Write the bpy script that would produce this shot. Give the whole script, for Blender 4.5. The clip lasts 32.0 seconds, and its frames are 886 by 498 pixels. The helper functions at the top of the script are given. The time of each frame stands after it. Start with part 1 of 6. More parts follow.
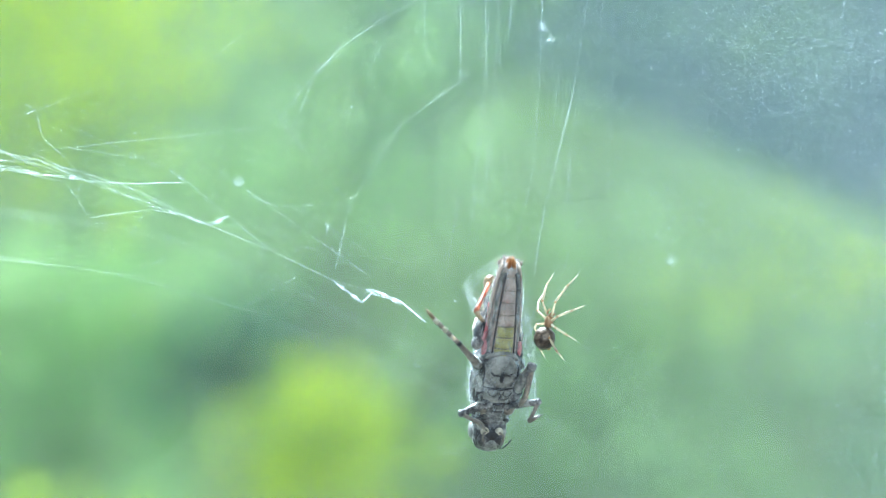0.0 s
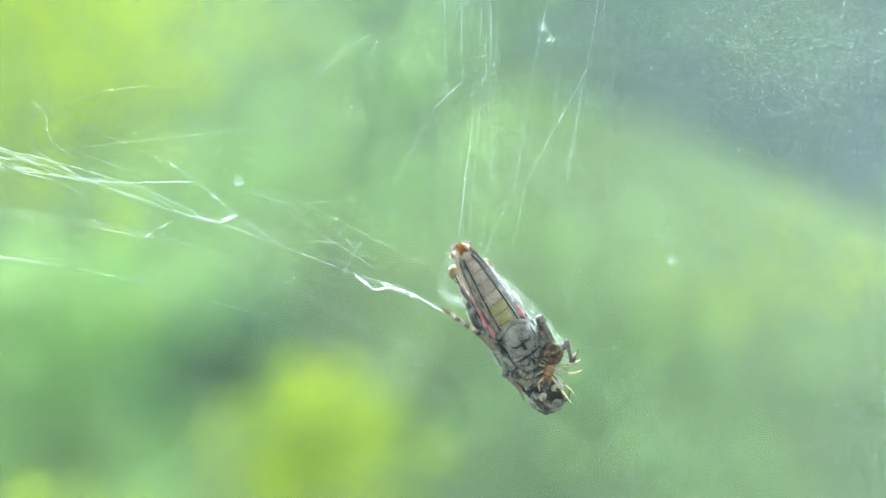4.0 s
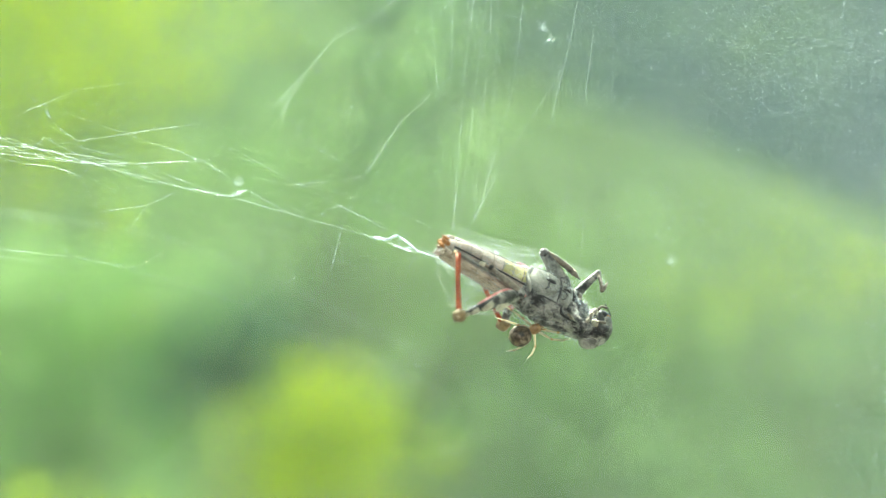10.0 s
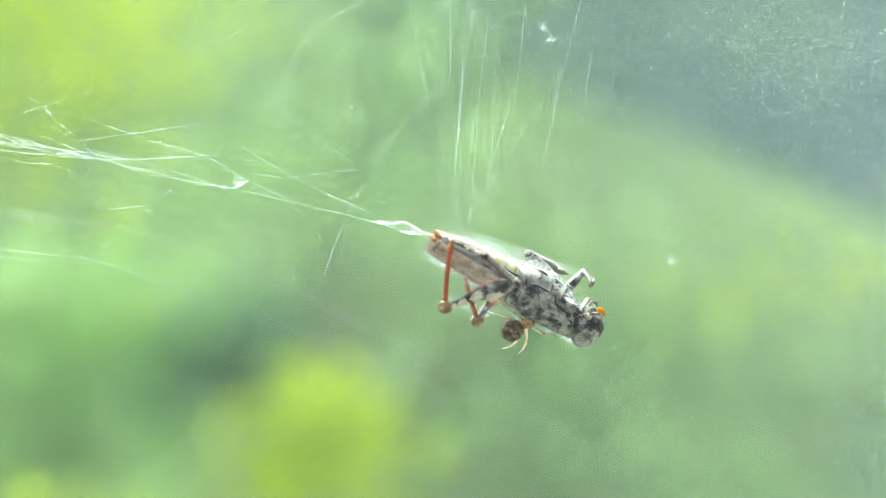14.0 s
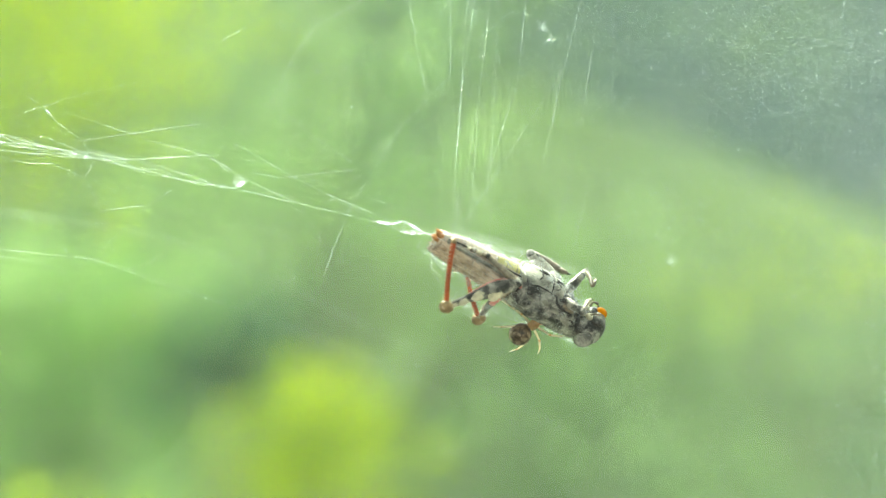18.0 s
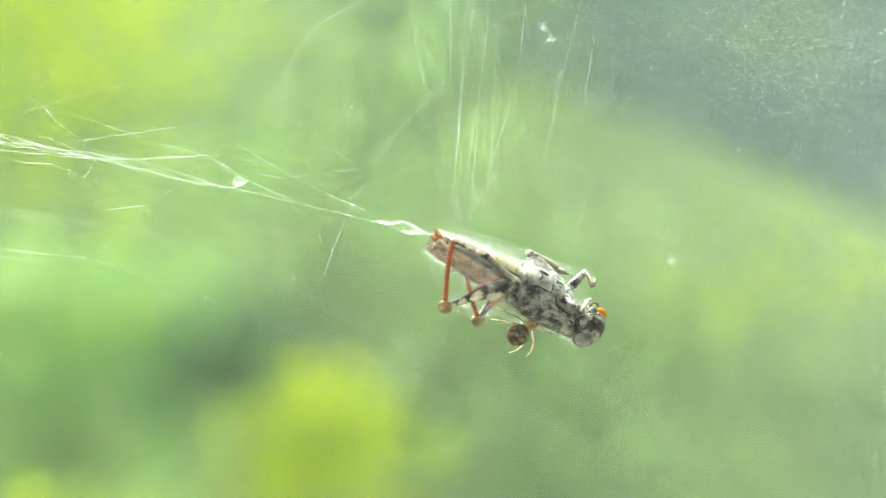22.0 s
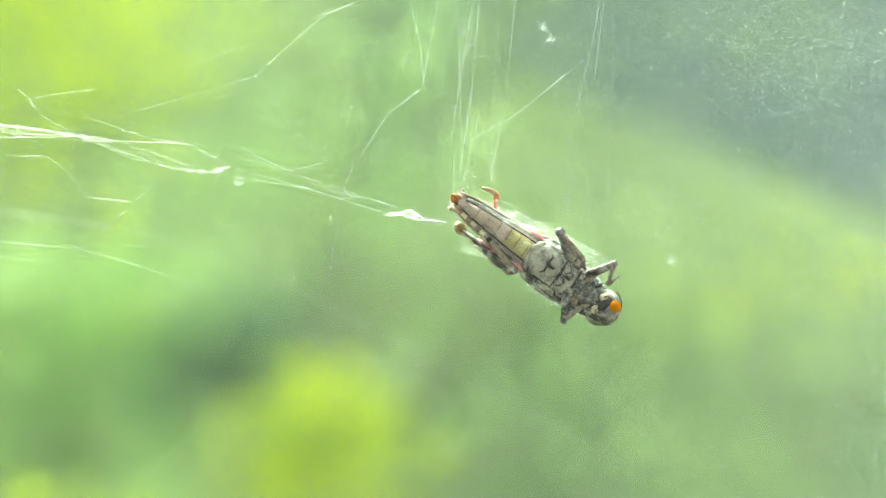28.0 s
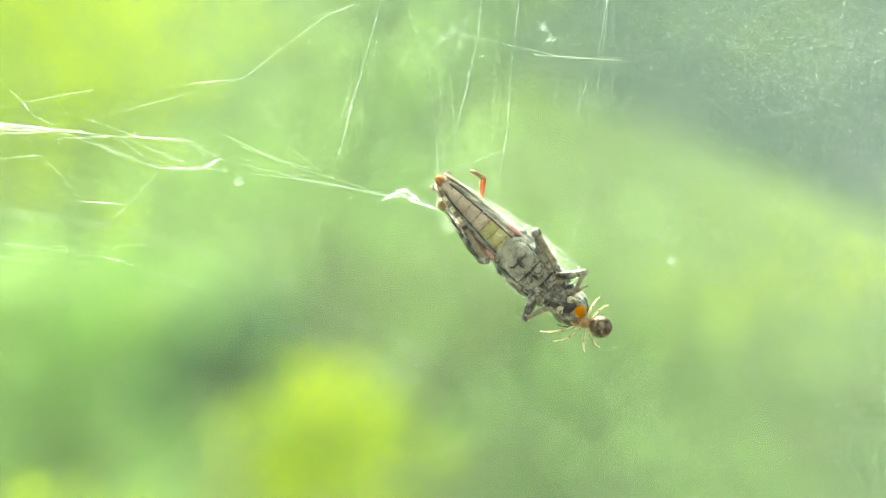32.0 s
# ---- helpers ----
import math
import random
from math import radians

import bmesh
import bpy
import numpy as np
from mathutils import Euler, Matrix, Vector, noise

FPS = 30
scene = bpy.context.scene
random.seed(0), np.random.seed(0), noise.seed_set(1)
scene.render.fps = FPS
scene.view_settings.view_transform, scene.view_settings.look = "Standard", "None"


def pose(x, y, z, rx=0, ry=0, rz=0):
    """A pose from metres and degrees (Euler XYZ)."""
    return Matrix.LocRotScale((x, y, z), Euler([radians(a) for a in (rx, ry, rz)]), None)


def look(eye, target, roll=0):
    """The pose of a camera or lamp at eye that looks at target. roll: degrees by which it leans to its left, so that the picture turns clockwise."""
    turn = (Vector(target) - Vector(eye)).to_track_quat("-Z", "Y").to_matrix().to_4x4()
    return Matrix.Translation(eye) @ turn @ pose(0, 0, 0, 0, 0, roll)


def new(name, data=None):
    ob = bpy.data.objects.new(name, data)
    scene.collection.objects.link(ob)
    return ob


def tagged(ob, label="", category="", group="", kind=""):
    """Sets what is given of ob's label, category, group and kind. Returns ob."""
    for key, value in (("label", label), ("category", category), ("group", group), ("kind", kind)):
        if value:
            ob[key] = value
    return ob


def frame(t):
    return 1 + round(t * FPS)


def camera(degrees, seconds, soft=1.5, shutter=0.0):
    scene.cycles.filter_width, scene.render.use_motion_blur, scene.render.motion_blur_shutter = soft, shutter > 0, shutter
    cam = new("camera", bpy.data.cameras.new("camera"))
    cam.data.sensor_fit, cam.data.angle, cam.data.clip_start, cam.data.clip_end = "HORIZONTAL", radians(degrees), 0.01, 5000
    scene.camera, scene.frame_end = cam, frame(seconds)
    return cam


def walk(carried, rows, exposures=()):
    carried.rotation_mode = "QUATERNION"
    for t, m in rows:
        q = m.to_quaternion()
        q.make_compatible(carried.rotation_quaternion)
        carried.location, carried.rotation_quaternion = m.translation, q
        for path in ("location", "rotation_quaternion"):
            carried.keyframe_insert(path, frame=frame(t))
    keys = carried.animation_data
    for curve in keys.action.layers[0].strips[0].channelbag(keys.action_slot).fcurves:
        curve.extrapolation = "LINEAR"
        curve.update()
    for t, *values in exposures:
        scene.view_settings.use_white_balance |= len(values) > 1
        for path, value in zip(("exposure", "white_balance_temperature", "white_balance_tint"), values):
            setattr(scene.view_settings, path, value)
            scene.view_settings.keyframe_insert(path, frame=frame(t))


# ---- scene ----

from functools import partial

# ---------------------------------------------------------------- camera
# A still camera in a room, a hand's width from a web in front of a window.
FOV = 30.0
UNIT = 0.0001                      # plan unit of the web: a tenth of a millimetre
DIST = 784 * UNIT / math.tan(radians(FOV / 2))
EYE = Vector((0, -DIST, 1.5))
cam = camera(FOV, 32.0, soft=1.25)
cam.data.dof.use_dof = True
cam.data.dof.focus_distance = DIST + 0.0012
cam.data.dof.aperture_fstop = 6.0
STILL = look(EYE, (0, 1, 1.5))
EXPOSURES = [(0, 1.47, 5190, 1.5), (1, 1.44, 5250, -2.1), (2, 1.52, 6080, -4.9), (3, 1.51, 5970, -5.0),
             (5.5, 1.49, 5740, -2.8), (5.8, 1.56, 6190, -4.8), (6, 1.51, 5340, -1.6), (6.5, 1.44, 5200, -1.0),
             (7, 1.51, 6150, -6.2), (8, 1.54, 7040, -10.9), (9, 1.56, 6080, -4.9), (10, 1.37, 6550, -8.9),
             (11, 1.42, 6810, -9.2), (12, 1.42, 5570, 0.6), (13, 1.54, 6390, -2.2), (14, 1.51, 6160, -2.2),
             (17, 1.45, 6940, -9.4), (18, 1.44, 7140, -12.5), (19, 1.54, 6510, -2.3), (20, 1.51, 7230, -10.0),
             (21, 1.52, 7270, -8.8), (22, 1.52, 7170, -7.2), (22.5, 1.42, 5610, 2.0), (23, 1.40, 5920, 0.1),
             (24, 1.38, 5920, 0.1), (24.5, 1.62, 7070, -5.7), (25, 1.54, 6310, -4.8), (28, 1.59, 7190, -11.2),
             (29, 1.57, 6080, -4.9), (30, 1.69, 6120, -3.6), (31, 1.72, 6590, -7.6), (32, 1.73, 7900, -16.1)]
walk(cam, [(0, STILL), (32, STILL)], EXPOSURES)


def at(u, v, y=0.0):
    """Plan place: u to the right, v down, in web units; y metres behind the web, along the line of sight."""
    k = (DIST + y) / DIST * UNIT
    return Vector(((u - 784) * k, y, 1.5 - (v - 441) * k))


# ---------------------------------------------------------------- light
world = bpy.data.worlds.new("sky")
scene.world = world
world.use_nodes = True
wn = world.node_tree
sky = wn.nodes.new("ShaderNodeTexSky")
sky.sky_type = "NISHITA"
sky.sun_disc = False
sky.sun_elevation = radians(52)
sky.sun_rotation = radians(-20)
wn.nodes["Background"].inputs["Strength"].default_value = 0.12
wn.links.new(sky.outputs[0], wn.nodes["Background"].inputs["Color"])

sun = new("sun", bpy.data.lights.new("sun", "SUN"))
sun.data.energy, sun.data.angle, sun.data.color = 4.5, radians(0.6), (1.0, 0.95, 0.86)
sun.matrix_world = look((-2.2, 6.0, 9.8), (0, 0, 1.5))

# added fill lamp behind the camera, brightens the prey's room side
front_fill = new("added_front_fill", bpy.data.lights.new("added_front_fill", "AREA"))
front_fill.data.shape, front_fill.data.size, front_fill.data.size_y = "RECTANGLE", 2.7, 0.4
front_fill.data.energy, front_fill.data.color = 12.5, (0.95, 0.97, 0.98)
front_fill.matrix_world = look((0, -2.64, 2.22), (0, 0, 1.5))


# ---------------------------------------------------------------- materials
def node_material(name):
    m = bpy.data.materials.new(name)
    m.use_nodes = True
    t = m.node_tree
    t.nodes.clear()
    return m, t, t.nodes.new("ShaderNodeOutputMaterial")


def add(t, kind, **values):
    n = t.nodes.new(kind)
    for k, v in values.items():
        n.inputs[k.replace("_", " ")].default_value = v
    return n


def rgb(c):
    return (*c, 1.0)


def mottled(name, stops, size, rough=0.6, detail=4.0, bump=0.2, trans=0.0, spec=0.4, fine=6.0):
    """Principled surface whose colour runs through stops (position, colour) over noise of that size in metres."""
    m, t, out = node_material(name)
    tex = t.nodes.new("ShaderNodeTexCoord")
    n1 = add(t, "ShaderNodeTexNoise", Scale=1 / size, Detail=detail, Roughness=0.6)
    n2 = add(t, "ShaderNodeTexNoise", Scale=fine / size, Detail=3.0, Roughness=0.6)
    t.links.new(tex.outputs["Object"], n1.inputs["Vector"])
    t.links.new(tex.outputs["Object"], n2.inputs["Vector"])
    mix = t.nodes.new("ShaderNodeMath")
    mix.operation = "MULTIPLY_ADD"
    mix.inputs[1].default_value = 0.3
    t.links.new(n2.outputs["Fac"], mix.inputs[0])
    sub = t.nodes.new("ShaderNodeMath")
    sub.operation = "SUBTRACT"
    sub.inputs[1].default_value = 0.15
    t.links.new(n1.outputs["Fac"], sub.inputs[0])
    t.links.new(sub.outputs[0], mix.inputs[2])
    ramp = t.nodes.new("ShaderNodeValToRGB")
    el = ramp.color_ramp.elements
    while len(el) < len(stops):
        el.new(0.5)
    for e, (p, c) in zip(el, stops):
        e.position, e.color = p, rgb(c)
    t.links.new(mix.outputs[0], ramp.inputs["Fac"])
    b = add(t, "ShaderNodeBsdfPrincipled", Roughness=rough, Specular_IOR_Level=spec)
    t.links.new(ramp.outputs["Color"], b.inputs["Base Color"])
    if bump:
        bn = add(t, "ShaderNodeBump", Strength=bump, Distance=size * 0.15)
        t.links.new(n2.outputs["Fac"], bn.inputs["Height"])
        t.links.new(bn.outputs["Normal"], b.inputs["Normal"])
    last = b.outputs[0]
    if trans:
        tr = t.nodes.new("ShaderNodeBsdfTranslucent")
        t.links.new(ramp.outputs["Color"], tr.inputs["Color"])
        mx = add(t, "ShaderNodeMixShader", Fac=trans)
        t.links.new(last, mx.inputs[1])
        t.links.new(tr.outputs[0], mx.inputs[2])
        last = mx.outputs[0]
    t.links.new(last, out.inputs["Surface"])
    return m


def silk_material(name, tint, cover=1.0):
    m, t, out = node_material(name)
    d = add(t, "ShaderNodeBsdfDiffuse", Color=rgb(tint))
    tr = add(t, "ShaderNodeBsdfTranslucent", Color=rgb(tint))
    g = add(t, "ShaderNodeBsdfGlossy", Color=rgb(tint), Roughness=0.35)
    a = add(t, "ShaderNodeMixShader", Fac=0.6)
    t.links.new(d.outputs[0], a.inputs[1])
    t.links.new(tr.outputs[0], a.inputs[2])
    b = add(t, "ShaderNodeMixShader", Fac=0.14)
    t.links.new(a.outputs[0], b.inputs[1])
    t.links.new(g.outputs[0], b.inputs[2])
    last = b.outputs[0]
    if cover < 1:
        clear = t.nodes.new("ShaderNodeBsdfTransparent")
        tex = t.nodes.new("ShaderNodeTexCoord")
        n = add(t, "ShaderNodeTexNoise", Scale=900.0, Detail=2.0)
        t.links.new(tex.outputs["Object"], n.inputs["Vector"])
        mul = t.nodes.new("ShaderNodeMapRange")
        mul.inputs["From Min"].default_value, mul.inputs["From Max"].default_value = 0.38, 0.64
        mul.inputs["To Min"].default_value, mul.inputs["To Max"].default_value = cover * 0.12, min(1.0, cover * 2.1)
        t.links.new(n.outputs["Fac"], mul.inputs["Value"])
        c = t.nodes.new("ShaderNodeMixShader")
        t.links.new(mul.outputs[0], c.inputs["Fac"])
        t.links.new(clear.outputs[0], c.inputs[1])
        t.links.new(last, c.inputs[2])
        last = c.outputs[0]
    t.links.new(last, out.inputs["Surface"])
    return m


SILK = silk_material("silk", (0.86, 0.94, 1.0), 0.27)
THICK_SILK = silk_material("thick_silk", (0.84, 0.94, 1.0), 0.21)
MID_SILK = silk_material("loose_silk", (0.82, 0.93, 1.0), 0.16)
THIN_SILK = silk_material("thin_silk", (0.82, 0.93, 1.0), 0.19)
FINE_SILK = silk_material("fine_silk", (0.82, 0.93, 1.0), 0.14)
LINE_SILK = silk_material("line_silk", (0.86, 0.94, 1.0), 0.35)
WRAP_SILK = silk_material("wrapping_silk", (0.86, 0.94, 1.0), 0.16)
SMEAR = silk_material("smear", (0.82, 0.93, 1.0), 0.022)
FINE_DUST = silk_material("fine_dust", (0.82, 0.93, 1.0), 0.075)
SMUDGE = silk_material("smudge", (0.82, 0.93, 1.0), 0.012)
SOFT = silk_material("soft_thread", (0.82, 0.93, 1.0), 0.21)
BALL = silk_material("dried_drop", (0.82, 0.93, 1.0), 0.065)
MARK = silk_material("drop_mark", (0.82, 0.93, 1.0), 0.045)
DUST = silk_material("dust", (0.82, 0.92, 1.0), 0.34)


def pane_material():
    m, t, out = node_material("dusty_glass")
    g = add(t, "ShaderNodeBsdfGlass", Color=(0.96, 0.99, 0.97, 1), Roughness=0.0, IOR=1.45)
    film = add(t, "ShaderNodeBsdfTranslucent", Color=(0.86, 0.95, 0.95, 1))
    tex = t.nodes.new("ShaderNodeTexCoord")
    n1 = add(t, "ShaderNodeTexNoise", Scale=28.0, Detail=6.0, Roughness=0.65)
    n2 = add(t, "ShaderNodeTexNoise", Scale=3200.0, Detail=3.0, Roughness=0.85)
    for n in (n1, n2):
        t.links.new(tex.outputs["Object"], n.inputs["Vector"])
    r2 = t.nodes.new("ShaderNodeMapRange")
    r2.inputs["From Min"].default_value, r2.inputs["From Max"].default_value = 0.42, 0.68
    r2.inputs["To Min"].default_value, r2.inputs["To Max"].default_value = 0.05, 2.8
    t.links.new(n2.outputs["Fac"], r2.inputs["Value"])
    r1 = t.nodes.new("ShaderNodeMapRange")
    r1.inputs["From Min"].default_value, r1.inputs["From Max"].default_value = 0.3, 0.75
    r1.inputs["To Min"].default_value, r1.inputs["To Max"].default_value = 0.014, 0.032
    t.links.new(n1.outputs["Fac"], r1.inputs["Value"])
    mul = t.nodes.new("ShaderNodeMath")
    mul.operation = "MULTIPLY"
    t.links.new(r1.outputs[0], mul.inputs[0])
    t.links.new(r2.outputs[0], mul.inputs[1])
    mx = t.nodes.new("ShaderNodeMixShader")
    # the dirt film is thicker towards one upper corner of the view
    sep = t.nodes.new("ShaderNodeSeparateXYZ")
    t.links.new(tex.outputs["Object"], sep.inputs[0])
    slant = t.nodes.new("ShaderNodeMath")
    slant.operation = "MULTIPLY_ADD"
    slant.inputs[1].default_value = 0.5
    t.links.new(sep.outputs["Z"], slant.inputs[0])
    t.links.new(sep.outputs["X"], slant.inputs[2])
    grow = t.nodes.new("ShaderNodeMapRange")
    grow.inputs["From Min"].default_value, grow.inputs["From Max"].default_value = 0.75 - 0.06, 0.75 + 0.09
    grow.inputs["To Min"].default_value, grow.inputs["To Max"].default_value = 0.45, 1.05
    t.links.new(slant.outputs[0], grow.inputs["Value"])
    thick = t.nodes.new("ShaderNodeMath")
    thick.operation = "MULTIPLY"
    t.links.new(mul.outputs[0], thick.inputs[0])
    t.links.new(grow.outputs[0], thick.inputs[1])
    t.links.new(thick.outputs[0], mx.inputs["Fac"])
    t.links.new(g.outputs[0], mx.inputs[1])
    t.links.new(film.outputs[0], mx.inputs[2])
    t.links.new(mx.outputs[0], out.inputs["Surface"])
    return m


GLASS = pane_material()
PLASTER = mottled("plaster", [(0.2, (0.72, 0.71, 0.68)), (0.8, (0.8, 0.79, 0.77))], 0.4, 0.85)
PAINT = mottled("white_paint", [(0.2, (0.74, 0.74, 0.72)), (0.8, (0.82, 0.82, 0.8))], 0.2, 0.4, bump=0.05)
BOARD = mottled("floor_boards", [(0.2, (0.18, 0.11, 0.06)), (0.8, (0.32, 0.21, 0.12))], 0.3, 0.5)
GRASS = mottled("grass", [(0.2, (0.05, 0.12, 0.02)), (0.8, (0.16, 0.26, 0.05))], 0.5, 0.9)
RISE = mottled("rise_grass", [(0.3, (0.08, 0.138, 0.032)), (0.7, (0.135, 0.2, 0.05))], 0.9, 0.9, fine=12.0)
BANK = mottled("bank_grass", [(0.3, (0.088, 0.165, 0.046)), (0.7, (0.185, 0.275, 0.076))], 1.2, 0.9, fine=12.0)
BARK = mottled("bark", [(0.2, (0.1, 0.07, 0.05)), (0.8, (0.22, 0.17, 0.12))], 0.05, 0.9)
GREYWALL = mottled("grey_render", [(0.2, (0.2, 0.225, 0.225)), (0.8, (0.29, 0.31, 0.31))], 0.6, 0.9)


def leaf_material(name, dark, light, trans=0.5):
    m, t, out = node_material(name)
    geo = t.nodes.new("ShaderNodeNewGeometry")
    ramp = t.nodes.new("ShaderNodeValToRGB")
    ramp.color_ramp.elements[0].color, ramp.color_ramp.elements[1].color = rgb(dark), rgb(light)
    t.links.new(geo.outputs["Random Per Island"], ramp.inputs["Fac"])
    d = add(t, "ShaderNodeBsdfPrincipled", Roughness=0.6, Specular_IOR_Level=0.06)
    tr = t.nodes.new("ShaderNodeBsdfTranslucent")
    mx = add(t, "ShaderNodeMixShader", Fac=trans)
    t.links.new(ramp.outputs[0], d.inputs["Base Color"])
    t.links.new(ramp.outputs[0], tr.inputs["Color"])
    t.links.new(d.outputs[0], mx.inputs[1])
    t.links.new(tr.outputs[0], mx.inputs[2])
    t.links.new(mx.outputs[0], out.inputs["Surface"])
    return m


LEAF_MID = leaf_material("leaf_green", (0.105, 0.185, 0.055), (0.225, 0.31, 0.1), 0.68)
LEAF_YELLOW = leaf_material("leaf_yellow_green", (0.36, 0.44, 0.008), (0.62, 0.7, 0.015), 0.6)
LEAF_LIME = leaf_material("leaf_lime", (0.3, 0.385, 0.002), (0.475, 0.565, 0.004), 0.82)
LEAF_PALE = leaf_material("leaf_pale_green", (0.24, 0.4, 0.125), (0.41, 0.56, 0.21), 0.72)
# shade put into the leaf colour, for the dark patches of greenery
LEAF_SHADE = leaf_material("leaf_shade_green", (0.03, 0.11, 0.058), (0.075, 0.18, 0.092), 0.35)


# ---------------------------------------------------------------- mesh helpers
def smooth(me):
    me.polygons.foreach_set("use_smooth", [True] * len(me.polygons))


def mesh_part(name, verts, faces, material, parent=None, label=""):
    me = bpy.data.meshes.new(name)
    me.from_pydata([tuple(v) for v in verts], [], faces)
    me.update()
    smooth(me)
    for m in material if isinstance(material, (list, tuple)) else [material]:
        me.materials.append(m)
    ob = new(name, me)
    ob.parent = parent
    return tagged(ob, label) if label else ob


def part(name, bm, material, parent=None, label=""):
    me = bpy.data.meshes.new(name)
    bm.to_mesh(me)
    bm.free()
    me.materials.append(material)
    ob = new(name, me)
    ob.parent = parent
    return tagged(ob, label) if label else ob


def box_bm(lo, hi, bevel=0.0):
    bm = bmesh.new()
    bmesh.ops.create_cube(bm, size=1)
    for v in bm.verts:
        v.co = Vector([(a + b) / 2 + c * (b - a) for a, b, c in zip(lo, hi, v.co)])
    if bevel:
        bmesh.ops.bevel(bm, geom=bm.edges[:], offset=bevel, segments=2, affect="EDGES")
    return bm


def tube(points, radii, sides=6, flat=1.0):
    """Verts and faces of a closed tube along points with those radii."""
    pts = [Vector(p) for p in points]
    if not isinstance(radii, (list, tuple)):
        radii = [radii] * len(pts)
    verts, faces = [], []
    ref = Vector((0, 1, 0.13))
    for i, p in enumerate(pts):
        way = (pts[min(i + 1, len(pts) - 1)] - pts[max(i - 1, 0)]).normalized()
        a = way.cross(ref)
        a = (way.cross(Vector((1, 0, 0.1))) if a.length < 1e-3 else a).normalized()
        b = way.cross(a)
        for k in range(sides):
            w = 2 * math.pi * k / sides
            verts.append(p + radii[i] * (a * math.cos(w) + b * math.sin(w) * flat))
    n = len(pts)
    for i in range(n - 1):
        for k in range(sides):
            k2 = (k + 1) % sides
            faces.append((i * sides + k, i * sides + k2, (i + 1) * sides + k2, (i + 1) * sides + k))
    faces.append(tuple(range(sides))[::-1])
    faces.append(tuple((n - 1) * sides + k for k in range(sides)))
    return verts, faces


def merged(pieces):
    verts, faces = [], []
    for v, f in pieces:
        o = len(verts)
        verts += v
        faces += [tuple(i + o for i in q) for q in f]
    return verts, faces


def ellipsoid(centre, radii, rings=10, sides=14, lump=0.0, seed=0):
    c, r = Vector(centre), Vector(radii)
    verts, faces = [], []
    for i in range(rings + 1):
        th = math.pi * i / rings
        for k in range(sides):
            ph = 2 * math.pi * k / sides
            d = Vector((math.cos(th), math.sin(th) * math.cos(ph), math.sin(th) * math.sin(ph)))
            q = 1 + lump * noise.noise(d * 2.3 + Vector((seed, seed * 1.7, 0)))
            verts.append(c + Vector((d.x * r.x, d.y * r.y, d.z * r.z)) * q)
    for i in range(rings):
        for k in range(sides):
            k2 = (k + 1) % sides
            faces.append((i * sides + k, (i + 1) * sides + k, (i + 1) * sides + k2, i * sides + k2))
    return verts, faces


def loft(rings):
    n = len(rings[0])
    verts = [p for r in rings for p in r]
    faces = [(i * n + k, i * n + (k + 1) % n, (i + 1) * n + (k + 1) % n, (i + 1) * n + k) for i in range(len(rings) - 1) for k in range(n)]
    faces += [tuple(range(n))[::-1], tuple((len(rings) - 1) * n + k for k in range(n))]
    return verts, faces


def turned(mesh, x, y, z, centre):
    """A mesh laid along the axes x, y and z at a centre."""
    m = Matrix((x, y, z)).transposed()
    return [centre + m @ v for v in mesh[0]], mesh[1]


# ---------------------------------------------------------------- room and window
PANE_Y = 0.0095
WALL_IN, WALL_OUT = -0.06, 0.14
OX, OZ0, OZ1 = 0.62, 0.85, 2.15


def wall_with_opening(name, y0, y1, x0, x1, z1, ox0, ox1, oz0, oz1, label):
    wall = tagged(new(name), label, "wall", kind="structure")
    for lo, hi in (((x0, y0, 0), (ox0, y1, z1)), ((ox1, y0, 0), (x1, y1, z1)), ((ox0, y0, 0), (ox1, y1, oz0)), ((ox0, y0, oz1), (ox1, y1, z1))):
        part("wall_piece", box_bm(lo, hi), PLASTER, wall)
    return wall


wall_with_opening("wall_north", WALL_IN, WALL_OUT, -1.7, 1.7, 2.5, -OX, OX, OZ0, OZ1, "white plastered wall round a dusty window")
# unseen wall; its high opening is added only to hold the fill lamp
wall_with_opening("wall_south", -2.85, -2.65, -1.7, 1.7, 2.5, -1.4, 1.4, 2.0, 2.44, "white plastered wall, unseen, with a long high opening added for the fill lamp")
for name, x0 in (("wall_west", -1.9), ("wall_east", 1.7)):
    w = tagged(new(name), "plain white plastered side wall", "wall", kind="structure")
    part("wall_piece", box_bm((x0, -2.85, 0), (x0 + 0.2, WALL_OUT, 2.5)), PLASTER, w)
tagged(part("ceiling", box_bm((-1.9, -2.85, 2.5), (1.9, WALL_OUT, 2.62)), PLASTER), "plain white ceiling", "ceiling", kind="structure")
tagged(part("floor", box_bm((-1.9, -2.85, -0.08), (1.9, WALL_OUT, 0)), BOARD), "brown boarded floor", "floor", kind="structure")

window = tagged(new("window_1"), "dusty window with a white painted frame", "window", kind="structure")
for lo, hi in (((-OX, -0.02, OZ0), (-OX + 0.06, 0.04, OZ1)), ((OX - 0.06, -0.02, OZ0), (OX, 0.04, OZ1)),
               ((-OX + 0.06, -0.02, OZ0), (OX - 0.06, 0.04, OZ0 + 0.06)), ((-OX + 0.06, -0.02, OZ1 - 0.06), (OX - 0.06, 0.04, OZ1))):
    part("window_frame", box_bm(lo, hi, 0.004), PAINT, window, "white painted wooden frame")
pane = part("pane", box_bm((-OX + 0.062, PANE_Y, OZ0 + 0.062), (OX - 0.062, PANE_Y + 0.004, OZ1 - 0.062)), GLASS, window, "dusty clear glass pane")
pane.visible_shadow = False

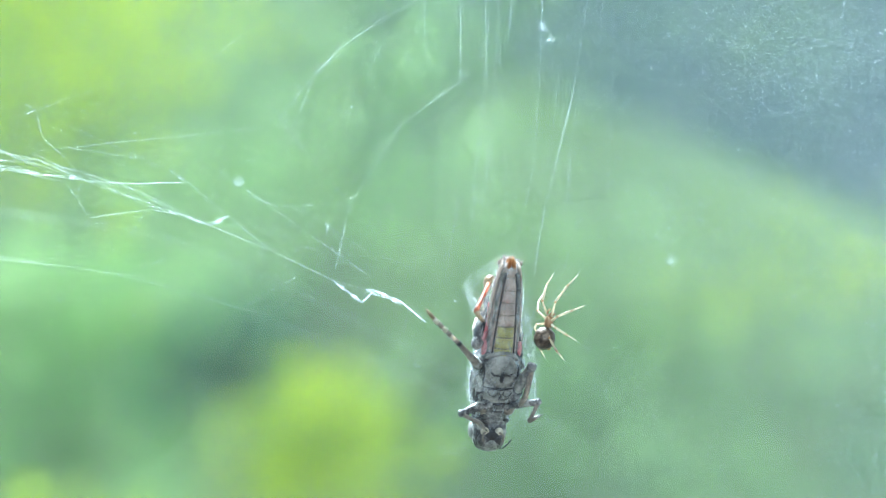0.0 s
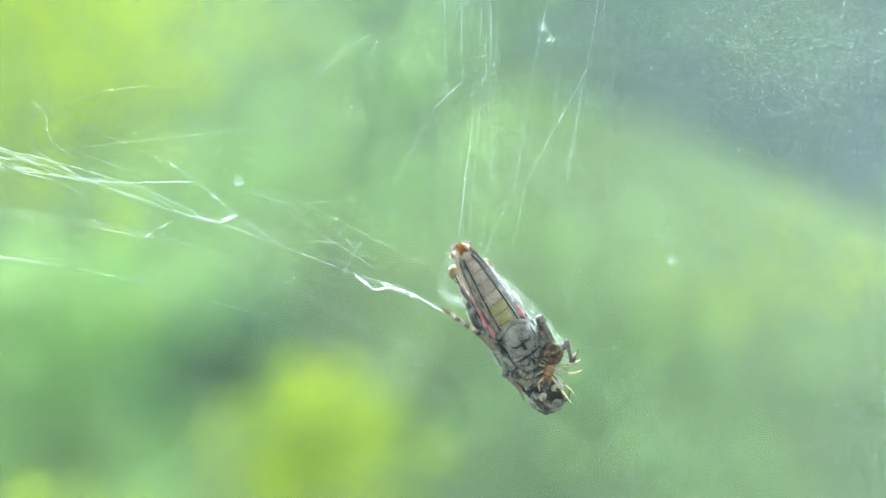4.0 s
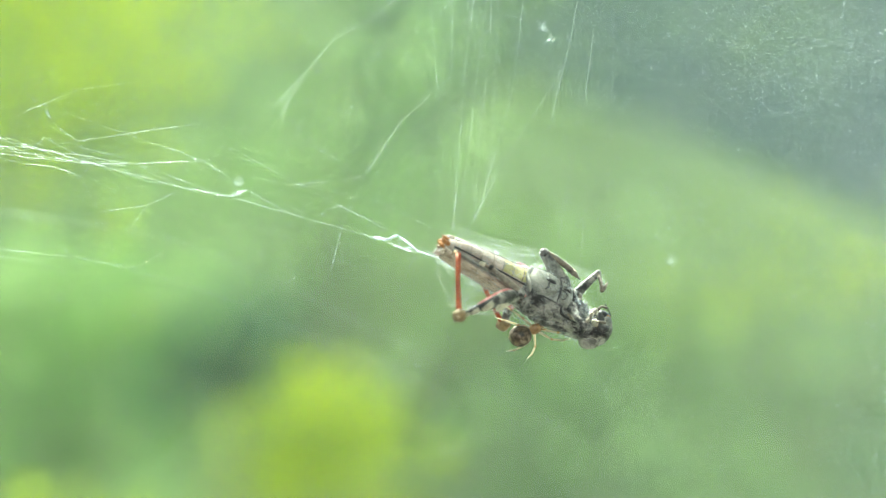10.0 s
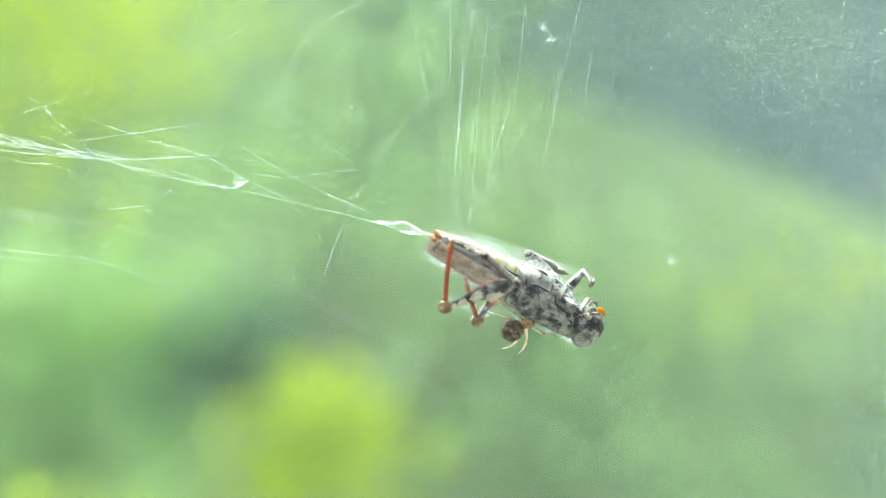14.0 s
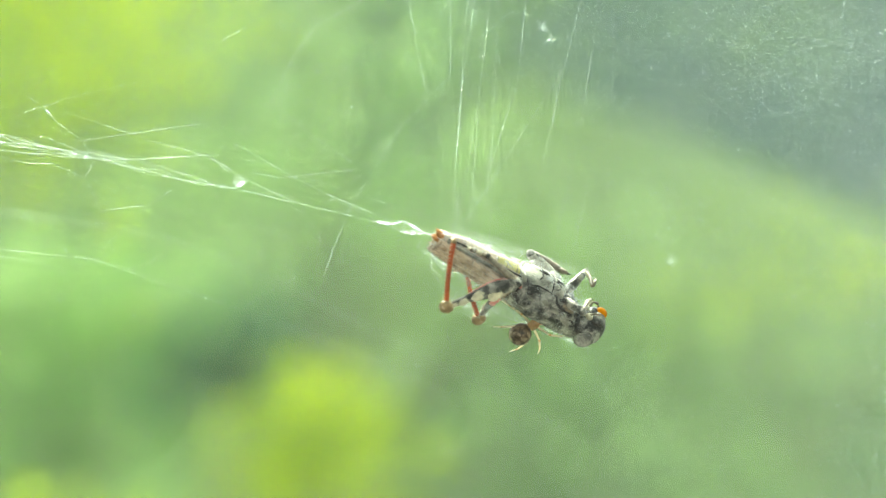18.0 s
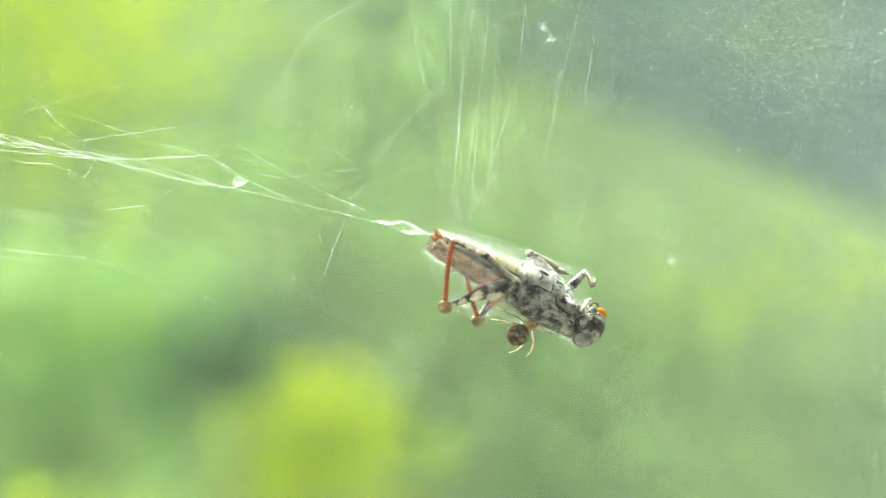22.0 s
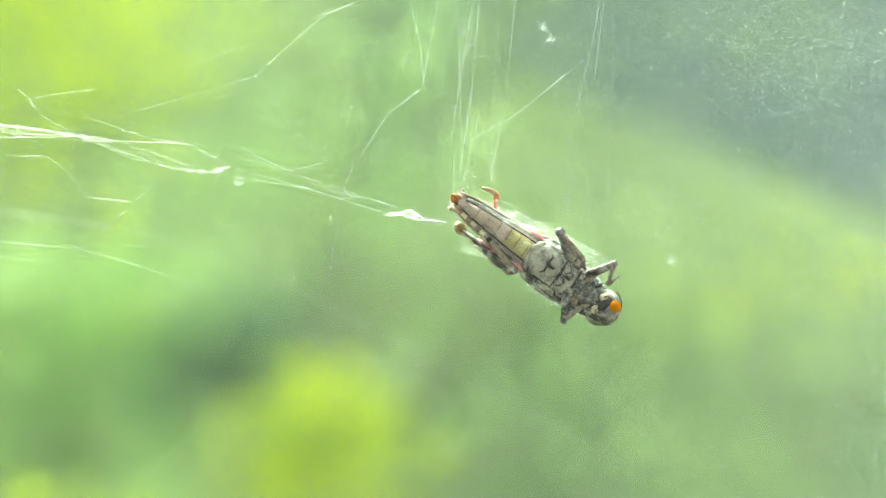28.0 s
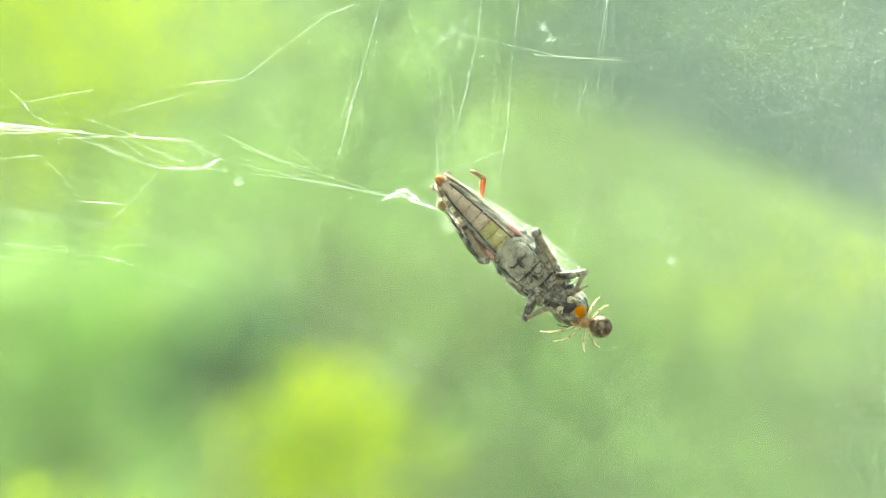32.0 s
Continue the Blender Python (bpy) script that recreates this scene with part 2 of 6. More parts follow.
# ---------------------------------------------------------------- outdoors
ground = tagged(part("ground", box_bm((-400, -400, -0.5), (400, 800, -0.05)), GRASS), "sunlit green lawn outside the window", "lawn", kind="structure")


def leaf_cloud(rng, centre, radius, count, size, squash=(1, 1, 1), loose=0.0, airy=False):
    """Many small folded leaves round a centre, uneven in density; an airy cloud thins out towards its edge."""
    verts, faces = [], []
    c = Vector(centre)
    while count > 0:
        d = Vector((rng.gauss(0, 1), rng.gauss(0, 1), rng.gauss(0, 1)))
        far_out = 0.55 * d.length if airy else rng.random() ** 0.4 + loose * abs(rng.gauss(0, 0.5))
        d.normalize()
        r = radius * far_out * (1 + 0.2 * noise.noise(d * 2.1 + c * 3))
        p = c + Vector((d.x * squash[0], d.y * squash[1], d.z * squash[2])) * r
        turn = Euler((rng.uniform(-1.2, 1.2), rng.uniform(-1.2, 1.2), rng.uniform(0, 6.3))).to_matrix()
        s = size * rng.uniform(0.6, 1.3)
        o = len(verts)
        for q in ((-1, 0, 0), (-0.3, 0.42, 0.1), (0.4, 0.36, 0.1), (1, 0, -0.15), (0.4, -0.36, 0.1), (-0.3, -0.42, 0.1), (0.1, 0, -0.04)):
            verts.append(p + turn @ Vector(q) * s)
        faces += [(o, o + 6, o + 1), (o + 1, o + 6, o + 2), (o + 2, o + 6, o + 3), (o + 3, o + 6, o + 4), (o + 4, o + 6, o + 5), (o + 5, o + 6, o)]
        count -= 1
    return verts, faces


def shrub(name, label, base, crowns, leaf, size, seed, category="shrub", squash=(1, 1, 1), loose=0.35, airy=False):
    """A shrub: trunk and limbs from base up to its crowns (centre, radius, leaves)."""
    rng = random.Random(seed)
    thing = tagged(new(name), label, category, "greenery outside the window")
    thing.location = base
    b = Vector(base)
    pieces = []
    first = Vector(crowns[0][0]) - b
    pieces.append(tube([(0, 0, 0), (0.02, 0.01, first.z * 0.4), first * 0.75], [0.008, 0.006, 0.004], 7))
    for centre, r, n in crowns:
        q = Vector(centre) - b
        for k in range(4):
            tip = q + Vector((rng.uniform(-1, 1), rng.uniform(-1, 1), rng.uniform(-0.6, 1))) * r * 0.7
            pieces.append(tube([first * 0.35, (first * 0.5 + tip) * 0.5, tip], [0.003, 0.002, 0.001], 5))
    mesh_part("trunk", *merged(pieces), BARK, thing, "brown woody stem with limbs")
    for centre, r, n in crowns:
        mesh_part("crown", *leaf_cloud(rng, Vector(centre) - b, r, n, size, squash, loose, airy), leaf, thing)
    return thing


def far(u, v, y):
    return at(u, v, y)


# a grassy bank closes the view behind the hedge
verts, faces = [], []
for a in range(25):
    for b in range(9):
        x, f = -12 + a, b / 8
        verts.append((x, 6.6 + 7 * f + 0.4 * noise.noise(Vector((x * 0.3, f * 3, 0))), -0.2 + (0.6 + 4.6 * max(0.0, min(1.0, (2.6 - x) / 1.2))) * f ** 1.1 + 0.25 * noise.noise(Vector((x * 0.4, f * 2, 4)))))
for a in range(24):
    for b in range(8):
        k = a * 9 + b
        faces.append((k, k + 9, k + 10, k + 1))
tagged(mesh_part("grass_bank", verts, faces, BANK), "sunlit green grass bank beyond the hedge", "grass bank", kind="structure")

wall = tagged(part("garden_wall", box_bm((-0.5, 9.5, -0.05), (9.0, 9.7, 3.6), 0.02), GREYWALL), "grey rendered garden wall beyond the lawn", "wall", kind="structure")

bright_shrub = shrub("shrub", "yellow-green sunlit leafy shrub on the lawn", (-0.2, 2.3, -0.05),
                     [(far(570, 768, 2.2), 0.1, 200), (far(625, 775, 2.4), 0.1, 140), (far(500, 850, 2.6), 0.13, 180), (far(610, 880, 2.6), 0.13, 130)], LEAF_LIME, 0.018, 1, "shrub", (1, 0.2, 0.9), airy=True)
shrub("shrub", "tall yellow-green sunlit shrub on the lawn", (-1.25, 2.5, -0.05),
      [(far(40, 40, 2.4), 0.24, 780), (far(-150, 110, 2.4), 0.22, 380), (far(230, -60, 2.4), 0.2, 500)], LEAF_YELLOW, 0.016, 2, "shrub", (1, 0.4, 1), airy=True)
shrub("shrub", "low yellow-green shrub below the window", (-0.5, 1.4, -0.05),
      [(far(40, 1015, 1.4), 0.06, 180), (far(160, 1020, 1.4), 0.06, 180)], LEAF_LIME, 0.014, 3, "shrub", (1, 0.4, 1), airy=True)
shrub("shrub", "light green thin sunlit shrub on the lawn", (-0.9, 3.0, -0.05),
      [(far(110, 610, 3.0), 0.3, 700), (far(270, 590, 3.0), 0.2, 240), (far(20, 590, 3.0), 0.22, 150), (far(110, 740, 3.3), 0.28, 820)], LEAF_PALE, 0.02, 9, "shrub", (1, 0.25, 0.8), airy=True)
# nothing shades this shrub; its dark leaf colour does it
shrub("shrub", "dark green shrub on the lawn with shade put into its leaf colour", (-0.4, 2.7, -0.05),
      [(far(455, 605, 2.6), 0.1, 260), (far(385, 640, 2.6), 0.11, 330), (far(315, 700, 2.6), 0.11, 230)], LEAF_SHADE, 0.014, 4, "shrub", (1, 0.4, 1), airy=True)
hedge = shrub("hedge", "broad thin light green hedge glowing in the sun", (-0.2, 4.8, -0.05),
              [(far(300, 300, 4.8), 0.8, 1500), (far(700, 400, 4.8), 0.75, 2300), (far(1180, 760, 4.8), 0.7, 1500), (far(100, 700, 4.8), 0.7, 800),
               (far(720, 820, 4.8), 0.7, 1700), (far(560, 80, 4.8), 0.5, 650), (far(820, 170, 4.8), 0.45, 250), (far(60, 270, 4.8), 0.35, 420), (far(120, -80, 4.8), 0.6, 400), (far(1380, 20, 4.8), 0.35, 200), (far(880, 60, 4.8), 0.4, 330), (far(690, 60, 4.8), 0.35, 260), (far(620, 360, 4.8), 0.35, 120), (far(1400, 820, 4.8), 0.6, 700), (far(960, 780, 4.8), 0.45, 1500)],
              LEAF_MID, 0.022, 5, "hedge", (1, 0.2, 1), airy=True)

# a grassy rise in front of the wall
verts, faces = [], []
for a in range(29):
    for b in range(13):
        x, f = -1.2 + a * 0.25, b / 12
        k = max(0.0, min(1.0, (x + 1.1) / 1.4))
        top = (2.36 - 0.42 * max(0.0, x - 0.2)) * k * k * (3 - 2 * k) * f
        verts.append((x, 2.6 + 3.55 * f, -0.12 + top + 0.05 * noise.noise(Vector((x * 1.5, f * 4, 2))) * f))
for a in range(28):
    for b in range(12):
        k = a * 13 + b
        faces.append((k, k + 13, k + 14, k + 1))
tagged(mesh_part("grass_rise", verts, faces, RISE), "sunlit grassy rise in front of the grey wall", "grass bank", kind="structure")
shrub("shrub", "pale yellow-green thin sunlit shrub by the wall", (1.3, 3.6, -0.05),
      [(far(1280, 460, 3.6), 0.3, 20), (far(1470, 490, 3.6), 0.28, 36)], LEAF_YELLOW, 0.025, 6, "shrub", (1, 0.3, 0.6), airy=True)
shrub("shrub", "pale green thin sunlit shrub by the hedge", (-1.6, 3.4, -0.05),
      [(far(60, 590, 3.4), 0.27, 210), (far(110, 640, 3.4), 0.26, 320), (far(-60, 620, 3.4), 0.24, 180), (far(200, 600, 3.4), 0.22, 200), (far(20, 710, 3.4), 0.24, 360), (far(200, 720, 3.4), 0.2, 240)], LEAF_PALE, 0.025, 7, "shrub", (1, 0.3, 0.8), airy=True)

shrub("shrub", "light yellow-green thin sunlit shrub before the hedge", (-0.4, 3.6, -0.05),
      [(far(560, 220, 3.6), 0.26, 90), (far(680, 60, 3.6), 0.26, 80), (far(480, 330, 3.6), 0.22, 80), (far(640, 340, 3.6), 0.24, 110), (far(760, 300, 3.6), 0.26, 90), (far(1000, 430, 3.6), 0.24, 50),
       (far(700, 790, 3.2), 0.15, 60), (far(860, 640, 3.4), 0.24, 60), (far(1120, 680, 3.4), 0.24, 60), (far(1220, 850, 3.2), 0.18, 40)], LEAF_PALE, 0.025, 8, "shrub", (1.3, 0.3, 0.7), airy=True)

shrub("shrub", "dark green thin shrub beside the rise with shade in its leaf colour", (2.1, 3.2, -0.05),
      [(far(1600, 700, 3.2), 0.2, 70), (far(1590, 850, 3.2), 0.2, 70)], LEAF_SHADE, 0.02, 12, "shrub", (0.7, 0.3, 1), airy=True)

# ---------------------------------------------------------------- dust on the pane
rng = random.Random(11)
FACE = PANE_Y - 0.0002


def flake(p, r, rng):
    """A thin uneven flake lying on the pane."""
    n = 6
    turn = rng.uniform(0, 6.3)
    long = rng.uniform(0.5, 1.0)
    verts = [p + Vector((0, -r * 0.35, 0))]
    for k in range(n):
        w = 2 * math.pi * k / n
        a, b = math.cos(w) * r * rng.uniform(0.7, 1.2), math.sin(w) * r * long * rng.uniform(0.7, 1.2)
        verts.append(p + Vector((a * math.cos(turn) - b * math.sin(turn), 0, a * math.sin(turn) + b * math.cos(turn))))
    return verts, [(0, k + 1, (k + 1) % n + 1) for k in range(n)]


pieces = []
for i in range(125000):
    u, v = rng.uniform(-20, 1590), rng.uniform(-20, 900)
    weight = 0.008 + 0.97 * max(0.0, min(1.0, (u - 950) / 550)) * (0.55 + 0.45 * noise.noise(Vector((u * 0.004, v * 0.006, 0)))) * max(0.08, min(1.0, 1.25 - v / 480), 0.75 * (u - 1380) / 190)
    if rng.random() > weight:
        continue
    r = UNIT * 0.68 * math.exp(rng.gauss(0, 0.35))
    pieces.append(flake(at(u, v, FACE), r, rng))
for i in range(170):
    u, v = rng.uniform(860, 1580), rng.uniform(-10, 890)
    if rng.random() < 0.15 + 0.85 * ((u - 860) / 720) ** 1.3 and rng.random() < 1.2 - v / 700:
        pieces.append(flake(at(u, v, FACE), UNIT * rng.uniform(0.55, 1.0), rng))
for i in range(70):
    u, v = rng.uniform(300, 1580), rng.uniform(-10, 890)
    if rng.random() < 0.2 + 0.8 * (u - 300) / 1280:
        pieces.append(flake(at(u, v, FACE), UNIT * math.exp(rng.gauss(-0.25, 0.35)), rng))
tagged(mesh_part("dust_specks", *merged(pieces), DUST), "fine pale dust specks stuck on the window pane", "dust", kind="stuff")

pieces = []
for i in range(30000):
    u, v = rng.uniform(820, 1590), rng.uniform(-20, 900)
    if rng.random() < 0.75 * ((u - 820) / 770) ** 1.2:
        pieces.append(flake(at(u, v, FACE), UNIT * 0.8 * math.exp(rng.gauss(0, 0.3)), rng))
tagged(mesh_part("fine_dust", *merged(pieces), FINE_DUST), "faint fine dust film on the window pane", "dust", kind="stuff")

pieces = []
for i in range(420):
    u, v = rng.uniform(0, 1568), rng.uniform(0, 882)
    pieces.append(flake(at(u, v, FACE), UNIT * rng.uniform(2, 5.5), rng))
tagged(mesh_part("dust_smears", *merged(pieces), SMEAR), "faint pale smears of dirt on the window pane", "dirt", kind="stuff")


def spot(name, label, u, v, r, material=DUST, lump=0.25, seed=1, squash=1.0):
    v_, f_ = ellipsoid((0, 0, 0), (r * UNIT, r * UNIT * 0.25, r * UNIT * squash), 6, 10, lump, seed)
    ob = mesh_part(name, v_, f_, material)
    ob.location = at(u, v, FACE)
    return tagged(ob, label, "speck", "specks on the pane")


def ring(name, label, u, v, r, a0, a1, thick, material=DUST):
    pts = [Vector((math.cos(radians(a)) * r * UNIT, 0, -math.sin(radians(a)) * r * UNIT)) for a in np.linspace(a0, a1, 14)]
    rad = [thick * UNIT * math.sin(math.pi * (i + 0.7) / 14.4) for i in range(14)]
    ob = mesh_part(name, *tube(pts, rad, 5), material)
    ob.location = at(u, v, FACE)
    return tagged(ob, label, "mark", "specks on the pane")


spot("dirt_spot", "round white dried drop on the window pane", 422, 321, 10, BALL, 0.12, 2)
spot("dirt_spot", "pale fluffy speck on the window pane", 1188, 461, 5, MARK, 0.8, 3)
spot("dirt_spot", "faint fluffy halo of dirt on the window pane", 1188, 459, 13, SMEAR, 0.5, 4)
for u, v, r in ((1307, 264, 4.2), (1132, 132, 3.4), (1532, 78, 3.4), (1348, 132, 5), (1318, 122, 3.2), (1319, 113, 2), (1145, 174, 3.5), (1391, 366, 4), (1376, 664, 4),
                (1092, 385, 3.5), (1005, 65, 4), (1227, 736, 3.8), (1489, 760, 3.5), (1228, 49, 3), (1369, 353, 3.5), (1505, 232, 3.2), (1523, 270, 3.2)):
    spot("dust_grain", "small white dust grain on the window pane", u, v, r * 0.75, BALL, 0.35, u * 0.01)
ring("drop_mark", "curved white edge of a dried drop on the pane", 1378, 178, 26, 20, 150, 1.3, BALL)
ring("drop_mark", "faint outline of a dried drop on the pane", 1362, 160, 30, 120, 250, 1.0, MARK)
for u, v, r in ((108, 525, 8), (722, 101, 6), (757, 98, 4), (852, 97, 5), (565, 122, 7), (655, 130, 5), (640, 655, 6), (738, 52, 5)):
    ring("drop_mark", "small pale ring of a dried drop on the pane", u, v, r, 0, 350, 1.6, MARK)
for k in range(15):
    ring("drop_mark", "small pale ring of a dried drop on the pane", rng.uniform(450, 1350), rng.uniform(330, 870), rng.uniform(3.5, 6.5), 0, 350, 1.5, MARK)
for u, v, r, q in ((800, 800, 20, 0.6), (615, 200, 12, 0.5), (398, 170, 14, 0.5), (1412, 520, 20, 0.8), (290, 45, 10, 1.0), (786, 705, 11, 0.5)):
    flakes = [flake(Vector((rng.gauss(0, 0.55), 0, rng.gauss(0, 0.55) * q)) * r * UNIT, UNIT * rng.uniform(0.15, 0.35) * r, rng) for k in range(26)]
    ob = mesh_part("dirt_smudge", *merged(flakes), SMUDGE)
    ob.location = at(u, v, FACE)
    tagged(ob, "faint pale smudge on the window pane", "speck", "specks on the pane")


def debris(size, seed):
    """A tuft of tangled silk stuck in the web."""
    r = random.Random(seed)
    pcs = []
    for k in range(24):
        p = Vector((r.gauss(0, 1), r.gauss(0, 0.3), r.gauss(0, 1))) * size * UNIT * 0.4
        q = Vector((r.gauss(0, 1), r.gauss(0, 0.3), r.gauss(0, 1))) * size * UNIT * 0.7
        pcs.append(tube([p, (p + q) * 0.5 + Vector((r.gauss(0, 1), 0, r.gauss(0, 1))) * size * UNIT * 0.25, q], [UNIT * 0.3, UNIT * 0.35, UNIT * 0.2], 4))
    pcs.append(ellipsoid((0, 0, 0), (size * UNIT * 0.14,) * 3, 5, 8, 0.5, seed))
    return merged(pcs)


ob = mesh_part("silk_tuft", *debris(11, 4), FINE_SILK)
ob.location = at(960, 48, 0.004)
tagged(ob, "white tangled silk tuft on the pane", "silk tuft")
ob = mesh_part("silk_tuft", *debris(8, 5), MID_SILK)
ob.location = at(975, 69, 0.004)
tagged(ob, "small white silk tuft on the pane", "silk tuft")

# ---------------------------------------------------------------- timing
# The insect: seconds, tail (u, v), head (u, v), roll about its length.
BODY = []


def body_row(t, tu, tv, hu, hv, roll):
    BODY.append((t, tu, tv, hu, hv, roll))


body_row(0.0, 902, 466, 862, 796, 12)
body_row(0.1, 882, 461, 896, 780, 10)
body_row(0.2, 876, 455, 900, 777, 10)
body_row(0.3, 866, 451, 928, 767, 10)
body_row(0.4, 848, 446, 942, 754, 10)
body_row(0.5, 842, 444, 948, 757, 10)
body_row(0.6, 812, 444, 974, 721, 10)
body_row(0.8, 816, 446, 993, 716, 10)
body_row(1.0, 818, 445, 986, 718, 10)
body_row(3.5, 818, 447, 982, 720, 10)
body_row(5.5, 826, 446, 982, 716, 12)
body_row(5.6, 820, 441, 998, 695, 14)
body_row(5.7, 810, 439, 1020, 678, 18)
body_row(5.9, 792, 435, 1042, 657, 24)
body_row(6.1, 793, 432, 1047, 657, 28)
body_row(6.3, 772, 433, 1070, 627, 36)
body_row(6.4, 766, 431, 1080, 604, 42)
body_row(7.0, 772, 431, 1079, 599, 44)
body_row(9.0, 782, 427, 1081, 599, 47)
body_row(12.0, 779, 427, 1077, 602, 50)
body_row(12.5, 771, 420, 1070, 602, 62)
body_row(13.0, 767, 418, 1066, 597, 64)
body_row(19.0, 771, 416, 1068, 597, 63)
body_row(23.8, 763, 417, 1064, 600, 63)
body_row(23.9, 758, 418, 1062, 601, 60)
body_row(24.0, 756, 421, 1093, 554, 52)
body_row(24.3, 756, 412, 1106, 552, 44)
body_row(24.4, 758, 393, 1100, 557, 28)
body_row(24.5, 767, 377, 1098, 555, 16)
body_row(25.5, 765, 377, 1098, 556, 14)
body_row(27.5, 769, 375, 1097, 557, 12)
body_row(28.0, 802, 350, 1095, 565, 4)
body_row(28.3, 790, 344, 1086, 564, 4)
body_row(29.5, 798, 348, 1087, 565, 3)
body_row(29.7, 801, 338, 1085, 565, 0)
body_row(29.8, 774, 325, 1043, 560, -4)
body_row(29.9, 770, 313, 1029, 565, -6)
body_row(30.0, 766, 316, 1027, 568, -7)
body_row(30.5, 762, 319, 1017, 568, -7)
body_row(31.0, 774, 319, 1034, 567, -8)
body_row(32.0, 775, 317, 1035, 568, -8)

LONG = 36.6                        # millimetres from tail tip to brow
MM = 0.001


def body_pose(row):
    t, tu, tv, hu, hv, roll = row
    tail, head = at(tu, tv), at(hu, hv)
    flat = (head - tail)
    deep = math.sqrt(max(0.0, (LONG * MM) ** 2 - flat.length_squared))
    x = Vector((flat.x, min(deep, 0.012), flat.z)).normalized()
    y = Vector((-(-flat.normalized().z), 0, -flat.normalized().x))
    y = (y - x * y.dot(x)).normalized()
    z = x.cross(y)
    m = Matrix((x, y, z)).transposed().to_4x4()
    m.translation = (tail + head) / 2
    return m @ Matrix.Rotation(radians(-roll), 4, "X")


def track(rows, t):
    """Linear value of rows (t, values...) at t."""
    if t <= rows[0][0]:
        return rows[0][1:]
    for a, b in zip(rows, rows[1:]):
        if t <= b[0]:
            k = (t - a[0]) / (b[0] - a[0])
            return tuple(p + (q - p) * k for p, q in zip(a[1:], b[1:]))
    return rows[-1][1:]


# The web: each node has its place in six states (0, 3, 9, 17, 25 and 31 s); PHASE says how it gets from one to the next.
PHASE = [(0, 0.0), (0.6, 0.9), (5.5, 1.05), (6.0, 1.4), (6.5, 1.9), (9.0, 2.0), (12.4, 2.05), (12.7, 2.95), (23.9, 3.02), (24.5, 4.0), (27.5, 4.03), (28.0, 4.35), (29.7, 4.5), (30.0, 4.97), (32, 5.0)]


def web_node(*uv, y=0.0):
    six = [(uv[2 * i], uv[2 * i + 1]) for i in range(6)]

    def place(t):
        p = track(PHASE, t)[0]
        i = min(int(p), 4)
        k = p - i
        a, b = six[i], six[i + 1]
        return at(a[0] + (b[0] - a[0]) * k, a[1] + (b[1] - a[1]) * k, y)
    return place


def fixed(u, v, y=0.0):
    return lambda t: at(u, v, y)


def on_body(x, y, z):
    """A place on the insect, in millimetres of its own space."""
    def place(t):
        rows = [(r[0], i) for i, r in enumerate(BODY)]
        k = track(rows, t)[0]
        i = min(int(k), len(BODY) - 2)
        f = k - i
        q = Vector((x, y, z)) * MM
        return (body_pose(BODY[i]) @ q).lerp(body_pose(BODY[i + 1]) @ q, f)
    return place


def aim(a, b):
    x = (b - a).normalized()
    z = Vector((0, -1, 0))
    z = (z - x * z.dot(x)).normalized()
    y = z.cross(x)
    m = Matrix((x, y, z)).transposed().to_4x4()
    m.translation = a
    return m


WEB_TIMES = [p[0] for p in PHASE]
BODY_TIMES = sorted(set([r[0] for r in BODY] + WEB_TIMES))
MOVERS = []                        # (object, rows) keyed at the end


def strand(web, a, b, r=1.0, bow=0.0, wave=0.0, extra=0.0, times=None, label="", kind="strand", material=None, beads=0, fine=0.9):
    """One silk thread from node a to node b, of fixed length, that follows both."""
    times = times or WEB_TIMES
    lengths = [(b(t) - a(t)).length for t in times]
    most, mean = max(lengths), sum(lengths) / len(lengths)
    if extra >= 0 and most > 1.05 * min(lengths) and most > 12 * UNIT:
        # a thread that is paid out and drawn in: two overlapping halves, one from each end
        args = dict(r=r, bow=bow * 0.3, wave=wave, times=times, label=label, kind=kind, material=material, beads=beads, fine=fine)
        half = max(most * 0.51, min(lengths) * 0.8)
        thread(web, a, b, half, **args)
        thread(web, b, a, half, **args)
        for k in range(0 if r < 1.9 else 1 if r < 3.0 else 2):
            args.update(r=1.1, material=material or FINE_SILK, kind="filament", label="", wave=wave + 1.5, bow=0.02 * (-1) ** k, side=(1.3 - 2.2 * k) * r * 0.6)
            thread(web, a, b, half * 0.98, **args)
            thread(web, b, a, half * 0.96, **args)
        return
    long = most if extra < 0 else mean + extra * UNIT
    thread(web, a, b, long, r, bow, wave, times, label, kind, material, beads, fine)
    rg = random.Random(len(web.children) + 17)
    for k in range(0 if r < 1.9 else 2 if r < 3.0 else 3):
        # finer filaments that run beside a thick strand
        thread(web, a, b, long * rg.uniform(0.94, 1.0), 1.2, bow + rg.gauss(0, 1.6) * r * UNIT / long, wave + 1.5, times, "", "filament", material or FINE_SILK, 2, fine, rg.gauss(0, 1) * r * 0.8)


